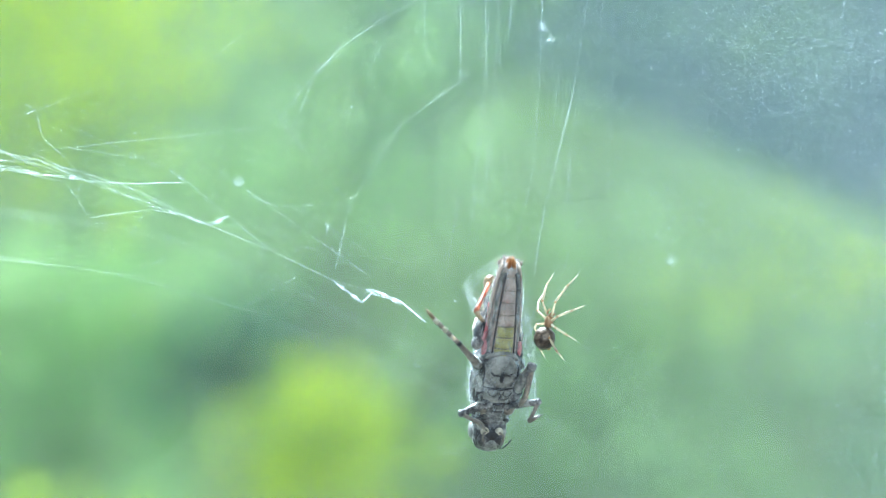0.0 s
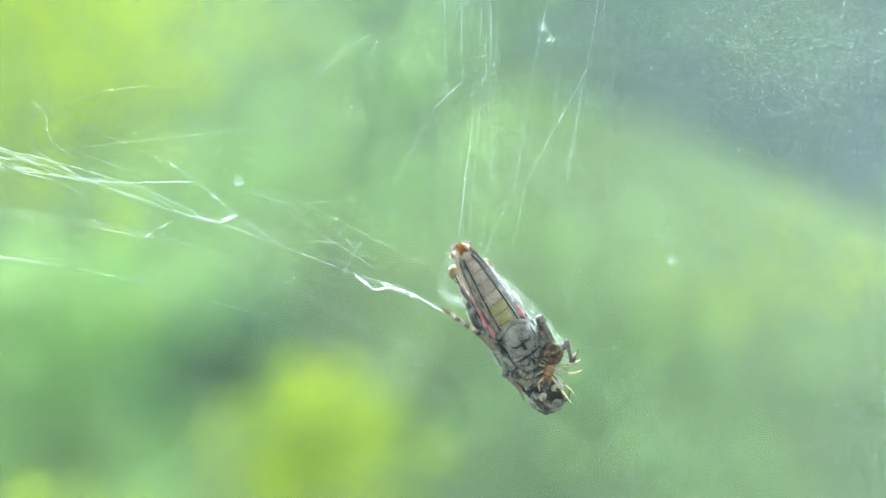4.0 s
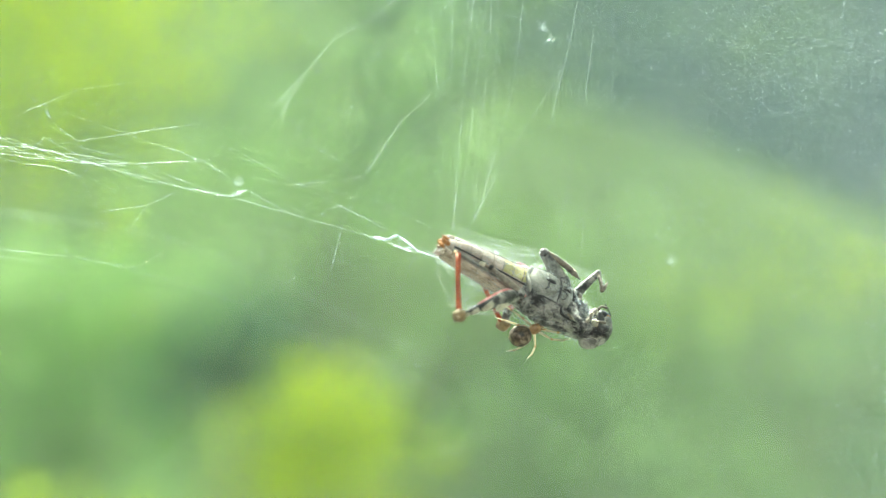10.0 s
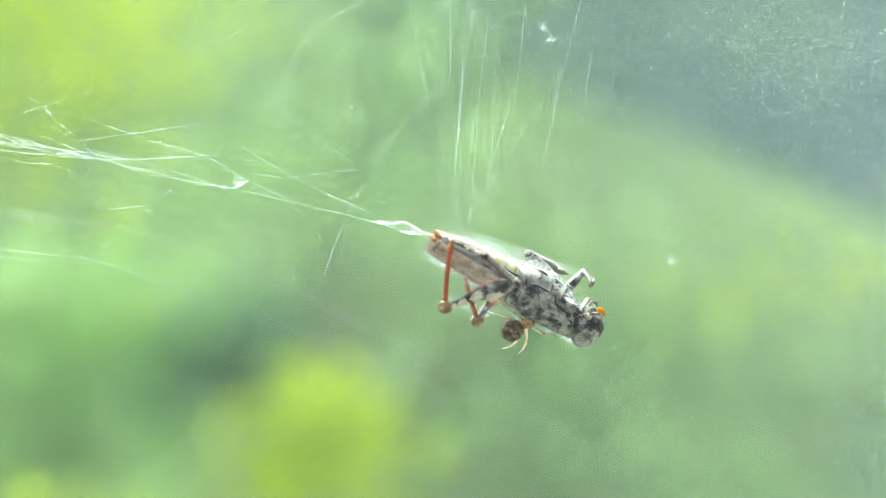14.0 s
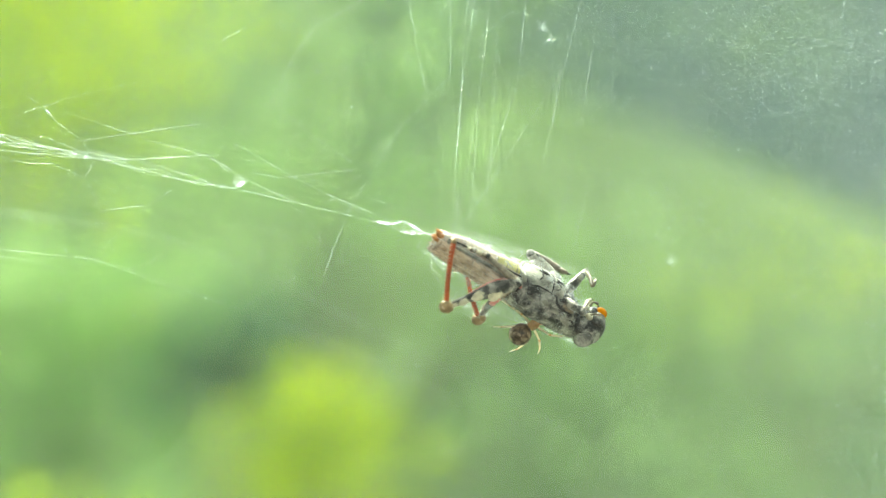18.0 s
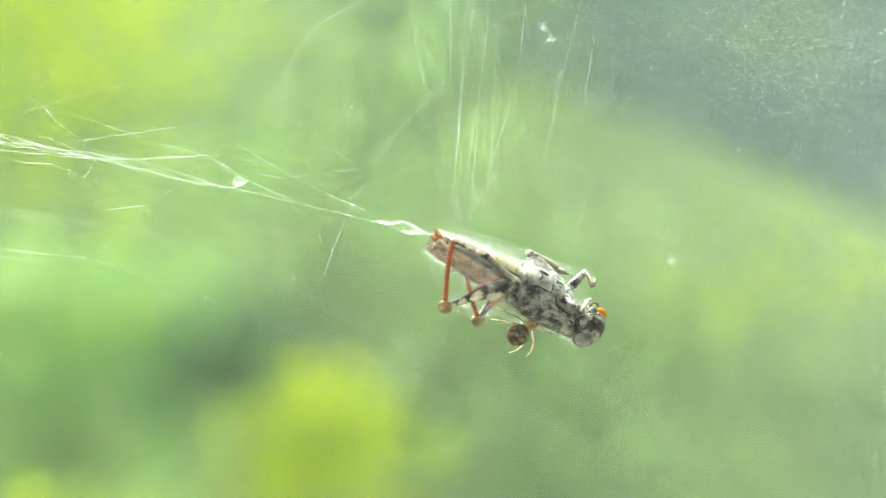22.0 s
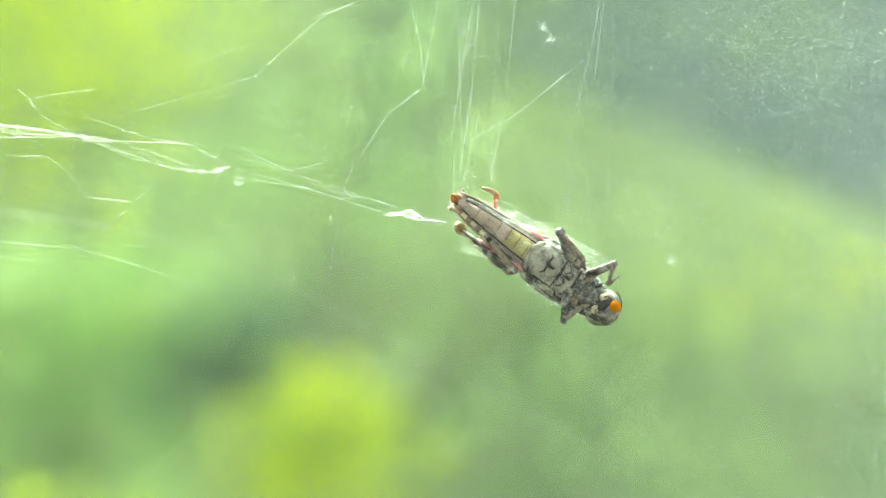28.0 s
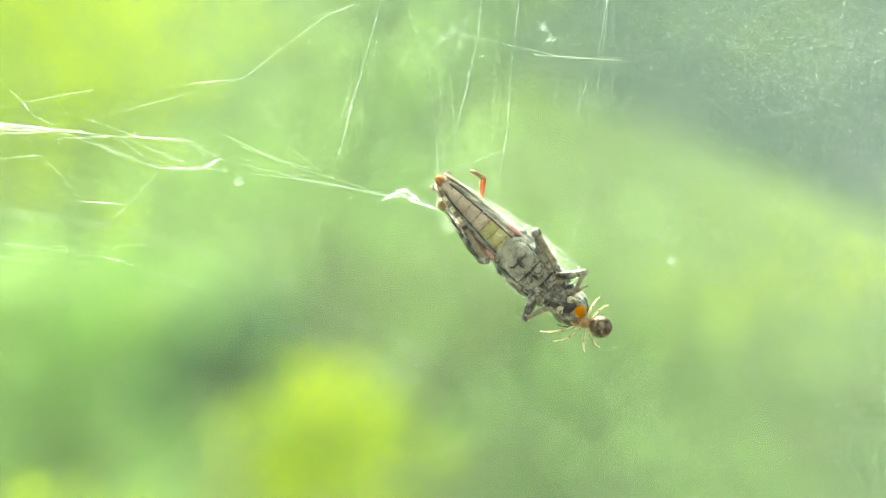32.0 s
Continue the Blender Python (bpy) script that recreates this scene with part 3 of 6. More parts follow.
def thread(web, a, b, long, r, bow, wave, times, label, kind, material, beads, fine, side=0.0):
    """A strand of one or more uneven filaments, with a few specks of glue."""
    rg = random.Random(len(web.children) * 7 + 3)
    n = max(5, min(60, int(long / (9 * UNIT))))
    wave = wave * min(1.0, long / (90 * UNIT))
    pts, slow = [], rg.uniform(-1, 1)
    for i in range(n + 1):
        f = i / n
        slow = slow * 0.6 + rg.uniform(-1, 1) * 0.8
        end = min(1.0, 6 * f, 6 * (1 - f))
        w = wave * UNIT * 0.75 * slow * end
        pts.append((long * f, long * bow * 4 * f * (1 - f) + w + side * UNIT * end, w * 0.5))
    width = (0.25 + 0.08 * min(r, 3.0)) * fine if r < 3.5 else 0.3 + 0.13 * r if web is not line else 0.22 * r
    pieces = [tube(pts, [width * UNIT * rg.uniform(0.65, 1.35) for _ in pts], 4)]
    for k in range(beads + int(long / (130 * UNIT))):
        p = Vector(pts[rg.randrange(1, n)])
        pieces.append(ellipsoid(p, [UNIT * min(r, 2.0) * rg.uniform(0.4, 0.9), UNIT * rg.uniform(0.4, 0.8), UNIT * 0.6], 4, 6, 0.4, k))
    silk = (LINE_SILK if web is line else THICK_SILK) if r >= 3.5 else MID_SILK if r >= 1.9 else THIN_SILK if r >= 1.2 else FINE_SILK
    ob = mesh_part(kind, *merged(pieces), material or silk, web, label)
    rows = [(t, aim(a(t), b(t))) for t in times]
    ob.matrix_basis = rows[0][1]
    if any((a(t) - a(0)).length > 1e-6 or (b(t) - b(0)).length > 1e-6 for t in times):
        MOVERS.append((ob, rows))


line = tagged(new("silk_line"), "taut white silk line with a frayed knot holding the prey", "silk line")
bundle = tagged(new("silk_bundle"), "thick white silk bundle stretched from the side to the prey", "silk bundle")
N = web_node
LA = N(-60, 250, -60, 248, -60, 226, -60, 224, -60, 214, -60, 212)
LA2 = N(-60, 285, -60, 280, -60, 255, -60, 245, -60, 235, -60, 225)
LA3 = N(-60, 292, -60, 288, -60, 268, -60, 262, -60, 248, -60, 240)
K1 = N(65, 283, 75, 280, 60, 263, 60, 258, 50, 227, 35, 222)
K2 = N(145, 318, 155, 320, 165, 290, 170, 281, 150, 246, 105, 232)
L2 = N(215, 326, 230, 325, 238, 290, 238, 283, 220, 255, 205, 241)
L3 = N(320, 380, 325, 380, 325, 333, 330, 320, 310, 297, 285, 299)
LB = N(370, 399, 388, 395, 405, 348, 412, 333, 378, 310, 358, 298)
LT = N(405, 384, 420, 383, 438, 337, 440, 320, 415, 303, 390, 282)
LW = N(392, 386, 408, 381, 420, 338, 415, 312, 398, 304, 375, 286)
N3 = N(290, 297, 295, 286, 290, 260, 290, 257, 275, 247, 255, 246)
N4 = N(335, 323, 350, 322, 362, 285, 368, 275, 345, 260, 330, 247)
strand(bundle, LA, K1, 2.6, 0.02, 3)
strand(bundle, LA, K2, 2.2, 0.012, 2.5)
strand(bundle, LA2, K1, 2.0, -0.02, 2.5, beads=2)
strand(bundle, LA2, K2, 2.0, 0.0, 2.5)
strand(bundle, LA3, K2, 1.5, 0.0, 2)
strand(bundle, K1, K2, 2.6, -0.02, 3, beads=3)
strand(bundle, K2, L2, 2.2, 0.02, 2, beads=2)
strand(bundle, K1, L2, 1.6, 0.015, 2)
strand(bundle, K2, L3, 2.4, -0.01, 1.5)
strand(bundle, L2, L3, 1.4, 0.03, 2)
strand(bundle, L2, LB, 1.2, 0.05, 2)
strand(bundle, L2, N4, 1.6, 0.01, 1.2)
strand(bundle, L3, LB, 3.6, 0.0, 1.6)
strand(bundle, LB, LT, 4.0, -0.1, 1.5, beads=3)
strand(bundle, LB, LW, 2.4, 0.1, 1.5, beads=2)
strand(bundle, LW, LT, 2.4, 0.0, 1.0, beads=1)

side = tagged(new("cobweb"), "loose white cobweb threads beside the silk bundle", "cobweb")
N0 = N(40, 182, 55, 180, 45, 168, 43, 168, 33, 153, 15, 158)
N1 = N(63, 195, 80, 195, 75, 185, 75, 187, 52, 168, 34, 173)
NS = N(42, 204, 50, 206, 40, 200, 42, 200, 60, 172, 40, 182)
NA = N(75, 243, 87, 246, 95, 218, 97, 213, 75, 200, 57, 203)
NM = N(117, 281, 130, 281, 137, 250, 140, 245, 130, 235, 100, 225)
NB = N(60, 270, 70, 272, 77, 243, 75, 240, 48, 225, 30, 222)
TM = N(140, 168, 180, 162, 133, 161, 138, 170, 115, 162, 105, 170)
TOPL = N(255, 140, 275, 150, 250, 143, 255, 143, 172, 158, 172, 158)
VL = N(20, 303, 30, 305, 40, 290, 45, 289, 35, 277, 18, 280)
VA = N(115, 322, 92, 318, 95, 295, 92, 290, 85, 275, 70, 275)
VB = N(135, 350, 145, 345, 142, 312, 150, 315, 130, 305, 105, 308)
V1 = N(158, 386, 175, 405, 177, 376, 180, 374, 162, 346, 145, 357)
V3 = N(262, 371, 255, 424, 262, 363, 265, 362, 242, 355, 228, 362)
VD = N(240, 400, 230, 440, 232, 402, 170, 450, 165, 432, 195, 392)
strand(side, N0, N1, 1.2, 0.03, 1.5, beads=2)
strand(side, N1, NA, 1.9, 0.03, 2, beads=2)
strand(side, NA, NM, 1.7, -0.02, 2, beads=3)
strand(side, NM, K2, 1.5, 0.02, 2)
strand(side, NS, N1, 0.9, 0.0, 1)
strand(side, NS, TM, 1.0, 0.02, 1.5)
strand(side, TM, TOPL, 1.0, 0.02, 1.5)
strand(side, NB, K1, 1.9, 0.06, 3, beads=2)
strand(side, NB, K2, 1.6, 0.04, 4, beads=1)
strand(side, N(105, 215, 95, 202, 130, 205, 130, 203, 140, 200, 150, 210), N3, 0.8, 0.01, 1.2)
strand(side, N3, N4, 1.9, -0.04, 3.5, beads=3)
strand(side, N4, LT, 1.2, 0.0, 1.5)
strand(side, N4, LW, 0.9, 0.02, 1.5)
strand(side, N(120, 262, 132, 266, 150, 262, 150, 262, 130, 250, 120, 245), N(250, 280, 232, 306, 200, 275, 200, 275, 220, 255, 205, 241), 0.8, 0.02, 1.5)
strand(side, N(60, 268, 70, 270, 105, 255, 140, 250, 130, 235, 120, 225), N(470, 225, 480, 223, 350, 218, 300, 227, 455, 136, 430, 138), 0.7, 0.005, 1)
strand(side, N(-60, 296, -60, 292, -60, 262, -60, 260, -60, 248, -60, 284), VL, 1.0, 0.01, 1)
strand(side, VL, VA, 1.2, 0.02, 1.5)
strand(side, VA, VB, 1.5, 0.04, 3, beads=1)
strand(side, VB, V1, 1.4, 0.03, 3)
strand(side, K2, VB, 1.0, -0.05, 2)
strand(side, V1, V3, 1.6, 0.02, 1.5, beads=1)
strand(side, V3, L3, 1.5, -0.02, 1.5)
strand(side, V1, N(152, 400, 168, 418, 168, 392, 170, 390, 152, 362, 140, 366), 1.0, 0, 2)
strand(side, V3, VD, 0.7, 0, 1)
strand(side, N(395, 90, 395, 100, 390, 82, 390, 75, 320, 108, 330, 150), N(430, 60, 425, 75, 465, 40, 430, 50, 465, 42, 420, 140), 0.6, 0.01, 2)
for k in range(7):
    strand(side, N4 if k < 3 else K2 if k < 5 else NA, (lambda q, du, dv: lambda t: q(t) + Vector((du, 0, dv)) * UNIT)(N4 if k < 3 else K2 if k < 5 else NA, 11 * math.cos(k * 2.3), 9 * math.sin(k * 2.3)), 1.2, 0.15, 2, label="frayed silk end")

arch = tagged(new("cobweb"), "fine arched white cobweb threads above the prey", "cobweb")
E1 = N(665, 40, 680, 46, 665, 28, 632, 5, 635, 0, 640, 2)
E2 = N(600, 88, 608, 92, 590, 72, 560, 45, 575, 25, 575, 30)
E2B = N(558, 132, 560, 140, 540, 130, 520, 98, 525, 72, 505, 82)
E3 = N(495, 210, 505, 207, 490, 185, 482, 180, 460, 135, 436, 135)
E3C = N(515, 235, 545, 215, 490, 215, 495, 215, 484, 215, 482, 215)
E4 = N(517, 240, 530, 235, 560, 262, 553, 240, 535, 217, 500, 250)
W0 = N(618, 360, 638, 355, 605, 287, 628, 290, 595, 288, 560, 298)
W1 = N(618, 361, 639, 355, 641, 314, 636, 299, 598, 280, 545, 297)
strand(arch, N(850, -60, 860, -60, 770, -60, 720, -60, 735, -60, 745, -60), E1, 1.4, 0.02, 1)
strand(arch, E1, E2, 1.7, 0.02, 1.5, beads=3)
strand(arch, E2, E2B, 1.8, 0.02, 2, beads=2)
strand(arch, E2B, E3, 1.5, -0.02, 1.5, beads=1)
strand(arch, E2B, E3C, 0.9, -0.03, 1.5)
strand(arch, E3, E4, 0.8, 0.0, 2)
strand(arch, E4, W0, 0.9, 0.01, 1)
for q_, w_, n_ in ((E2, 15, 3), (E1, 14, 4), (E3, 16, 5), (E3C, 14, 5)):
    for k in range(n_):
        strand(arch, q_, (lambda q, du, dv: lambda t: q(t) + Vector((du, 0, dv)) * UNIT)(q_, w_ * math.cos(k * 2.4 + w_), w_ * math.sin(k * 2.4 + w_)), 1.2 if w_ > 14.5 else 0.9, 0.15, 3, label="tangled silk end")
strand(arch, N(597, 77, 613, 78, 597, 57, 555, 33, 577, 18, 570, 22), E2, 2.4, 0.05, 1.5, beads=3)
G1 = N(430, 342, 437, 341, 440, 312, 438, 305, 410, 262, 430, 260)
G2 = N(490, 366, 512, 361, 515, 328, 495, 315, 500, 318, 500, 285)
strand(arch, G1, G2, 1.1, -0.02, 1)
strand(arch, G2, W1, 1.1, 0.0, 0.8)
GA = N(388, 302, 405, 306, 405, 260, 413, 253, 408, 260, 400, 240)
GM = N(520, 395, 560, 410, 545, 335, 550, 330, 545, 322, 490, 284)
GE = N(655, 490, 662, 476, 690, 410, 700, 396, 730, 385, 680, 345)
strand(arch, GA, GM, 1.2, 0.0, 1, beads=2)
strand(arch, GM, GE, 1.3, 0.0, 1, beads=1)
strand(arch, N(395, 318, 415, 312, 412, 272, 418, 266, 412, 268, 395, 250), GA, 1.3, 0.1, 3)
H1 = N(640, 440, 665, 425, 680, 360, 690, 362, 650, 357, 650, 340)
strand(arch, N(530, 368, 545, 363, 530, 326, 540, 313, 560, 340, 600, 330), H1, 0.9, 0.0, 1)
strand(arch, H1, N(740, 478, 770, 478, 778, 412, 795, 396, 722, 382, 690, 347), 0.9, 0.0, 1)
strand(arch, N(570, 385, 580, 395, 590, 360, 590, 352, 570, 335, 560, 320), N(640, 485, 655, 465, 665, 395, 660, 388, 640, 362, 640, 338), 0.9, 0.0, 1)
TA = N(512, 455, 535, 447, 558, 388, 575, 360, 560, 330, 520, 300)
TB = N(533, 436, 560, 427, 582, 370, 595, 350, 590, 345, 520, 310)
TC = N(590, 450, 605, 433, 602, 365, 600, 352, 600, 395, 525, 310)
strand(arch, TA, TB, 1.0, 0.05, 1.5)
strand(arch, TB, TC, 1.1, 0.04, 1.5)
strand(arch, N(580, 398, 605, 395, 571, 397, 563, 402, 598, 352, 560, 400), N(577, 420, 602, 432, 585, 442, 569, 440, 598, 396, 565, 420), 1.1, 0.08, 3, beads=1)
X0 = N(612, 390, 640, 430, 606, 400, 602, 412, 625, 337, 582, 322)
X1 = N(592, 487, 606, 490, 585, 480, 573, 485, 603, 500, 547, 478)
strand(arch, X0, X1, 1.5, 0.03, 1.2, beads=2)
U1 = N(815, 146, 819, 145, 800, 135, 797, 135, 806, 166, 637, 140)
UM = N(712, 218, 775, 186, 712, 212, 712, 222, 725, 205, 620, 190)
UE = N(620, 360, 690, 340, 645, 310, 622, 362, 625, 337, 605, 255)
strand(arch, U1, N(815, -60, 815, -60, 800, -60, 797, -60, 838, -60, 690, -60), 1.2, 0, 0.6)
strand(arch, U1, UM, 1.4, -0.05, 0.8)
strand(arch, UM, UE, 1.4, -0.02, 0.8)
strand(arch, UE, X0, 0.9, 0.0, 0.8)
strand(arch, N(660, 110, 650, 100, 640, 140, 600, 130, 572, 102, 610, 190), N(680, 70, 670, 70, 690, 60, 620, 115, 680, 55, 620, 160), 0.8, 0.01, 1)

LJ = N(480, 444, 497, 436, 515, 379, 525, 359, 550, 343, 545, 319)
S1 = N(592, 498, 628, 486, 662, 421, 668, 393, 690, 398, 690, 348)
S2 = N(640, 536, 660, 514, 685, 424, 690, 396, 712, 398, 703, 341)
S3 = N(664, 514, 700, 511, 705, 416, 718, 392, 728, 391, 722, 338)
S4 = N(715, 538, 745, 531, 738, 444, 750, 412, 752, 403, 745, 360)
S5 = N(752, 570, 786, 554, 795, 463, 802, 424, 796, 405, 775, 372)
S6 = N(650, 513, 668, 498, 708, 438, 712, 410, 722, 402, 715, 347)
strand(line, LT, LJ, 1.2, 0.0, 0.8)
strand(line, LB, LJ, 1.2, 0.0, 0.8)
strand(line, LJ, S1, 1.5, 0.0, 0.8, beads=2)
strand(line, S1, S2, 3.6, -0.05, 2.0)
strand(line, S1, S6, 1.8, 0.08, 2)
strand(line, S2, S3, 4.6, 0.04, 2.0)
strand(line, S2, S6, 1.8, -0.1, 2)
strand(line, S3, S6, 2.4, -0.1, 2)
strand(line, S3, S4, 5.2, 0.03, 1.5)
strand(line, S4, S5, 5.4, 0.02, 1.5)
strand(line, S5, N(720, 545, 752, 532, 745, 440, 752, 408, 750, 400, 742, 352), 1.8, 0.04, 2)
for a_, b_ in ((S1, S2), (S2, S3), (S3, S4), (S6, S4)):
    for bow_ in (-0.22, -0.1, 0.12, 0.2):
        strand(line, a_, b_, 1.8, bow_, 4.0, material=LINE_SILK, label="loose loop of the knot")
for bow_ in (-0.06, 0.05):
    strand(line, S4, S5, 1.8, bow_, 3.0, material=LINE_SILK)
for a_, w_ in ((S2, 9), (S3, 11), (S6, 8), (S1, 7)):
    for k in range(3):
        strand(line, a_, (lambda q, du, dv: lambda t: q(t) + Vector((du, 0, dv)) * UNIT)(a_, w_ * math.cos(k * 2.1 + w_), w_ * math.sin(k * 2.1 + w_)), 1.3, 0.1, 2, label="frayed silk end")
strand(line, N(720, 560, 745, 545, 735, 455, 745, 425, 757, 420, 712, 372), N(715, 585, 740, 565, 722, 475, 735, 450, 750, 448, 690, 427), 0.8, 0.05, 2)

fan = tagged(new("cobweb"), "fan of fine white threads from which the prey hangs", "cobweb")
F0 = N(1050, -60, 1072, -60, 1035, -60, 1043, -60, 1066, -60, 1085, -60)
F1 = N(1012, 175, 1040, 120, 1000, 112, 1000, 116, 1038, 90, 1057, 105)
F2 = N(960, 390, 930, 322, 880, 310, 875, 315, 880, 255, 990, 100)
F3 = N(948, 470, 905, 460, 820, 422, 805, 420, 815, 365, 815, 60)
strand(fan, F1, F0, 1.6, 0, 0.8, beads=1)
strand(fan, F1, F2, 1.7, 0.02, 0.8, beads=1)
strand(fan, F2, F3, 1.6, 0.02, 1.5, beads=2)
strand(fan, F1, N(990, 260, 1004, 312, 958, 286, 960, 290, 1004, 272, 1002, 240), 1.2, 0, 0.8)
strand(fan, N(1070, -60, 1075, -60, 1050, 60, 1048, 90, 1062, 20, 1085, -60), N(1065, 30, 1068, 40, 1035, 175, 1035, 172, 1050, 120, 1052, 200), 1.0, 0, 0.8)
strand(fan, N(1010, 280, 1020, 230, 1005, 330, 1005, 330, 1005, 330, 1048, 180), N(1005, 330, 1005, 312, 990, 420, 985, 420, 982, 412, 1021, 450), 0.9, 0, 0.8)
D1 = N(955, 145, 937, 150, 910, 150, 915, 150, 890, 180, 905, 120)
D2 = N(943, 300, 915, 320, 866, 310, 866, 300, 866, 290, 895, 250)
strand(fan, D1, N(962, -60, 985, -60, 932, -60, 938, -60, 915, -60, 925, -60), 1.2, 0, 0.8)
strand(fan, D1, D2, 1.3, 0.01, 0.8)
strand(fan, D2, N(910, 452, 860, 442, 855, 345, 862, 330, 860, 330, 885, 300), 1.3, 0.02, 1.2)
C1 = N(857, 150, 840, 165, 822, 130, 820, 130, 838, 140, 845, 70)
C2 = N(835, 390, 812, 420, 802, 408, 806, 290, 818, 340, 808, 230)
strand(fan, C1, N(872, -60, 860, -60, 846, -60, 850, -60, 848, -60, 858, -60), 1.2, 0, 0.8)
strand(fan, C1, C2, 1.3, 0.015, 1.5, beads=1)
P1 = N(862, 170, 868, 100, 868, 60, 850, 150, 822, 150, 797, 140)
strand(fan, P1, N(858, -60, 870, -60, 870, -60, 875, -60, 845, -60, 852, -60), 1.2, 0, 0.8)
strand(fan, P1, N(862, 350, 866, 200, 850, 250, 812, 398, 806, 205, 802, 205), 1.0, 0.01, 1.2)
A1 = N(752, 40, 789, 60, 768, 90, 740, 100, 735, 50, 760, 130)
A2 = N(752, 60, 793, 180, 778, 185, 756, 172, 742, 126, 771, 240)
strand(fan, A1, N(752, -60, 785, -60, 758, -60, 712, -60, 716, -60, 698, -60), 1.2, 0, 0.8)
strand(fan, A1, A2, 1.2, 0.02, 1.2, beads=1)
R1 = N(903, 30, 857, 140, 890, 25, 905, 22, 852, 95, 790, 62)
strand(fan, N(902, 50, 850, 150, 836, 85, 838, 75, 850, 105, 772, 82), R1, 1.2, -0.08, 1.2)
strand(fan, R1, N(905, 10, 858, 130, 926, 34, 935, 26, 855, 85, 815, 55), 1.3, -0.05, 1.2, beads=1)
strand(fan, N(811, 350, 826, 300, 812, 310, 812, 330, 820, 320, 772, 245), N(793, 470, 812, 425, 800, 412, 806, 415, 818, 366, 776, 312), 1.3, 0.01, 1.2)
strand(fan, N(800, 30, 802, 28, 780, 22, 780, 22, 828, 70, 800, 45), N(830, 2, 832, 0, 800, 0, 797, 0, 842, 45, 812, 58), 1.3, 0.05, 1.5, beads=1)
strand(fan, N(840, 440, 850, 440, 840, 420, 830, 415, 822, 340, 812, 300), N(870, 250, 885, 200, 850, 180, 846, 200, 828, 250, 845, 285), 0.8, 0.01, 1)
KNOT = N(1046, -40, 835, 0, 842, 30, 842, 20, 842, 45, 812, 60)
for k in range(8):
    strand(fan, KNOT, (lambda du, dv: lambda t: KNOT(t) + Vector((du, 0, dv)) * UNIT)((34 if k < 3 else 14) * math.cos(k * 1.25 + 2), (30 if k < 3 else 12) * math.sin(k * 1.25 + 2)), 1.3, 0.2, 3, label="curled silk end")
TUFT = N(893, 470, 860, 445, 812, 418, 806, 416, 820, 335, 826, 285)
for k in range(7):
    strand(fan, TUFT, (lambda du, dv: lambda t: TUFT(t) + Vector((du, 0, dv)) * UNIT)((8, -6, 5, -9, 16, -20, 22)[k], (14, 18, -16, -8, 12, -9, 4)[k]), 1.2, 0.15, 3, label="curled silk end")
strand(fan, on_body(-16, 0.5, -1.5), N(880, -60, 872, -60, 868, -60, 830, -60, 830, -60, 768, -60), 0.6, 0, 0.8, 40, BODY_TIMES)
strand(fan, on_body(-9, -2, -3), N(905, 440, 940, 440, 905, 440, 870, 360, 860, 360, 890, 290), 0.7, 0, 1, 0, BODY_TIMES)
strand(fan, on_body(8, -5, -4), fixed(1040, 330), 0.4, 0, 1, 0, BODY_TIMES)

low = tagged(new("cobweb"), "sagging loose threads stretched across the lower pane", "cobweb")
B1 = N(105, 470, 110, 470, 130, 455, 130, 455, 145, 438, 120, 445)
B2 = N(175, 480, 180, 485, 170, 462, 166, 460, 200, 455, 180, 455)
B3 = N(285, 505, 290, 513, 280, 490, 272, 496, 268, 477, 246, 473)
B4 = N(460, 555, 480, 562, 450, 545, 425, 548, 425, 538, 430, 540)
strand(low, N(-40, 455, -40, 450, -40, 437, -40, 437, -40, 423, -40, 425), B1, 0.6, 0.01, 1)
strand(low, B1, B2, 0.8, 0.02, 1)
strand(low, B2, B3, 0.9, 0.01, 1.5, beads=3)
strand(low, B2, N(250, 490, 262, 500, 252, 476, 245, 480, 240, 462, 225, 462), 0.8, -0.04, 1.5)
strand(low, B3, B4, 0.7, 0.01, 0.8, beads=2)
strand(low, N(240, 482, 262, 490, 250, 470, 262, 468, 205, 445, 190, 440), N(297, 455, 295, 470, 293, 443, 285, 450, 285, 428, 268, 428), 0.9, 0.06, 1.5)
strand(low, fixed(-40, 452), fixed(60, 462), 0.8, 0.02, 1)
strand(low, fixed(60, 462), fixed(118, 488), 0.8, 0.04, 1)
strand(low, N(100, 430, 135, 440, 105, 432, 103, 430, 120, 425, 110, 430), B1, 1.0, 0.05, 1.5)
strand(low, fixed(305, 640, 0.007), fixed(442, 795, 0.007), 0.9, 0.01, 0.6, material=FINE_SILK)
strand(low, fixed(160, 665, 0.007), fixed(330, 850, 0.007), 0.6, 0.01, 0.6, material=FINE_SILK)
strand(low, fixed(-20, 480, 0.007), fixed(120, 630, 0.007), 0.5, 0.01, 0.6, material=FINE_SILK)
strand(low, fixed(625, 640), fixed(715, 500), 0.6, 0.01, 0.6, material=FINE_SILK)
strand(low, fixed(430, 545), fixed(525, 490), 0.5, 0.01, 0.8, material=FINE_SILK)
faint = tagged(new("cobweb"), "faint fine upright threads hanging close to the pane", "cobweb")
for u_, v_, w_, q_ in ((882, -30, 868, 300), (1088, -30, 1076, 330), (990, 120, 968, 300)):
    strand(faint, fixed(u_, v_, 0.006), fixed(w_, q_, 0.006), 0.6, 0.004, 0.7)
near = tagged(new("cobweb"), "soft thick cobweb thread hanging nearer than the rest", "cobweb")
strand(near, fixed(-60, 372, -0.04), fixed(330, 430, -0.04), 1.3, 0.02, 0.8, material=SOFT)
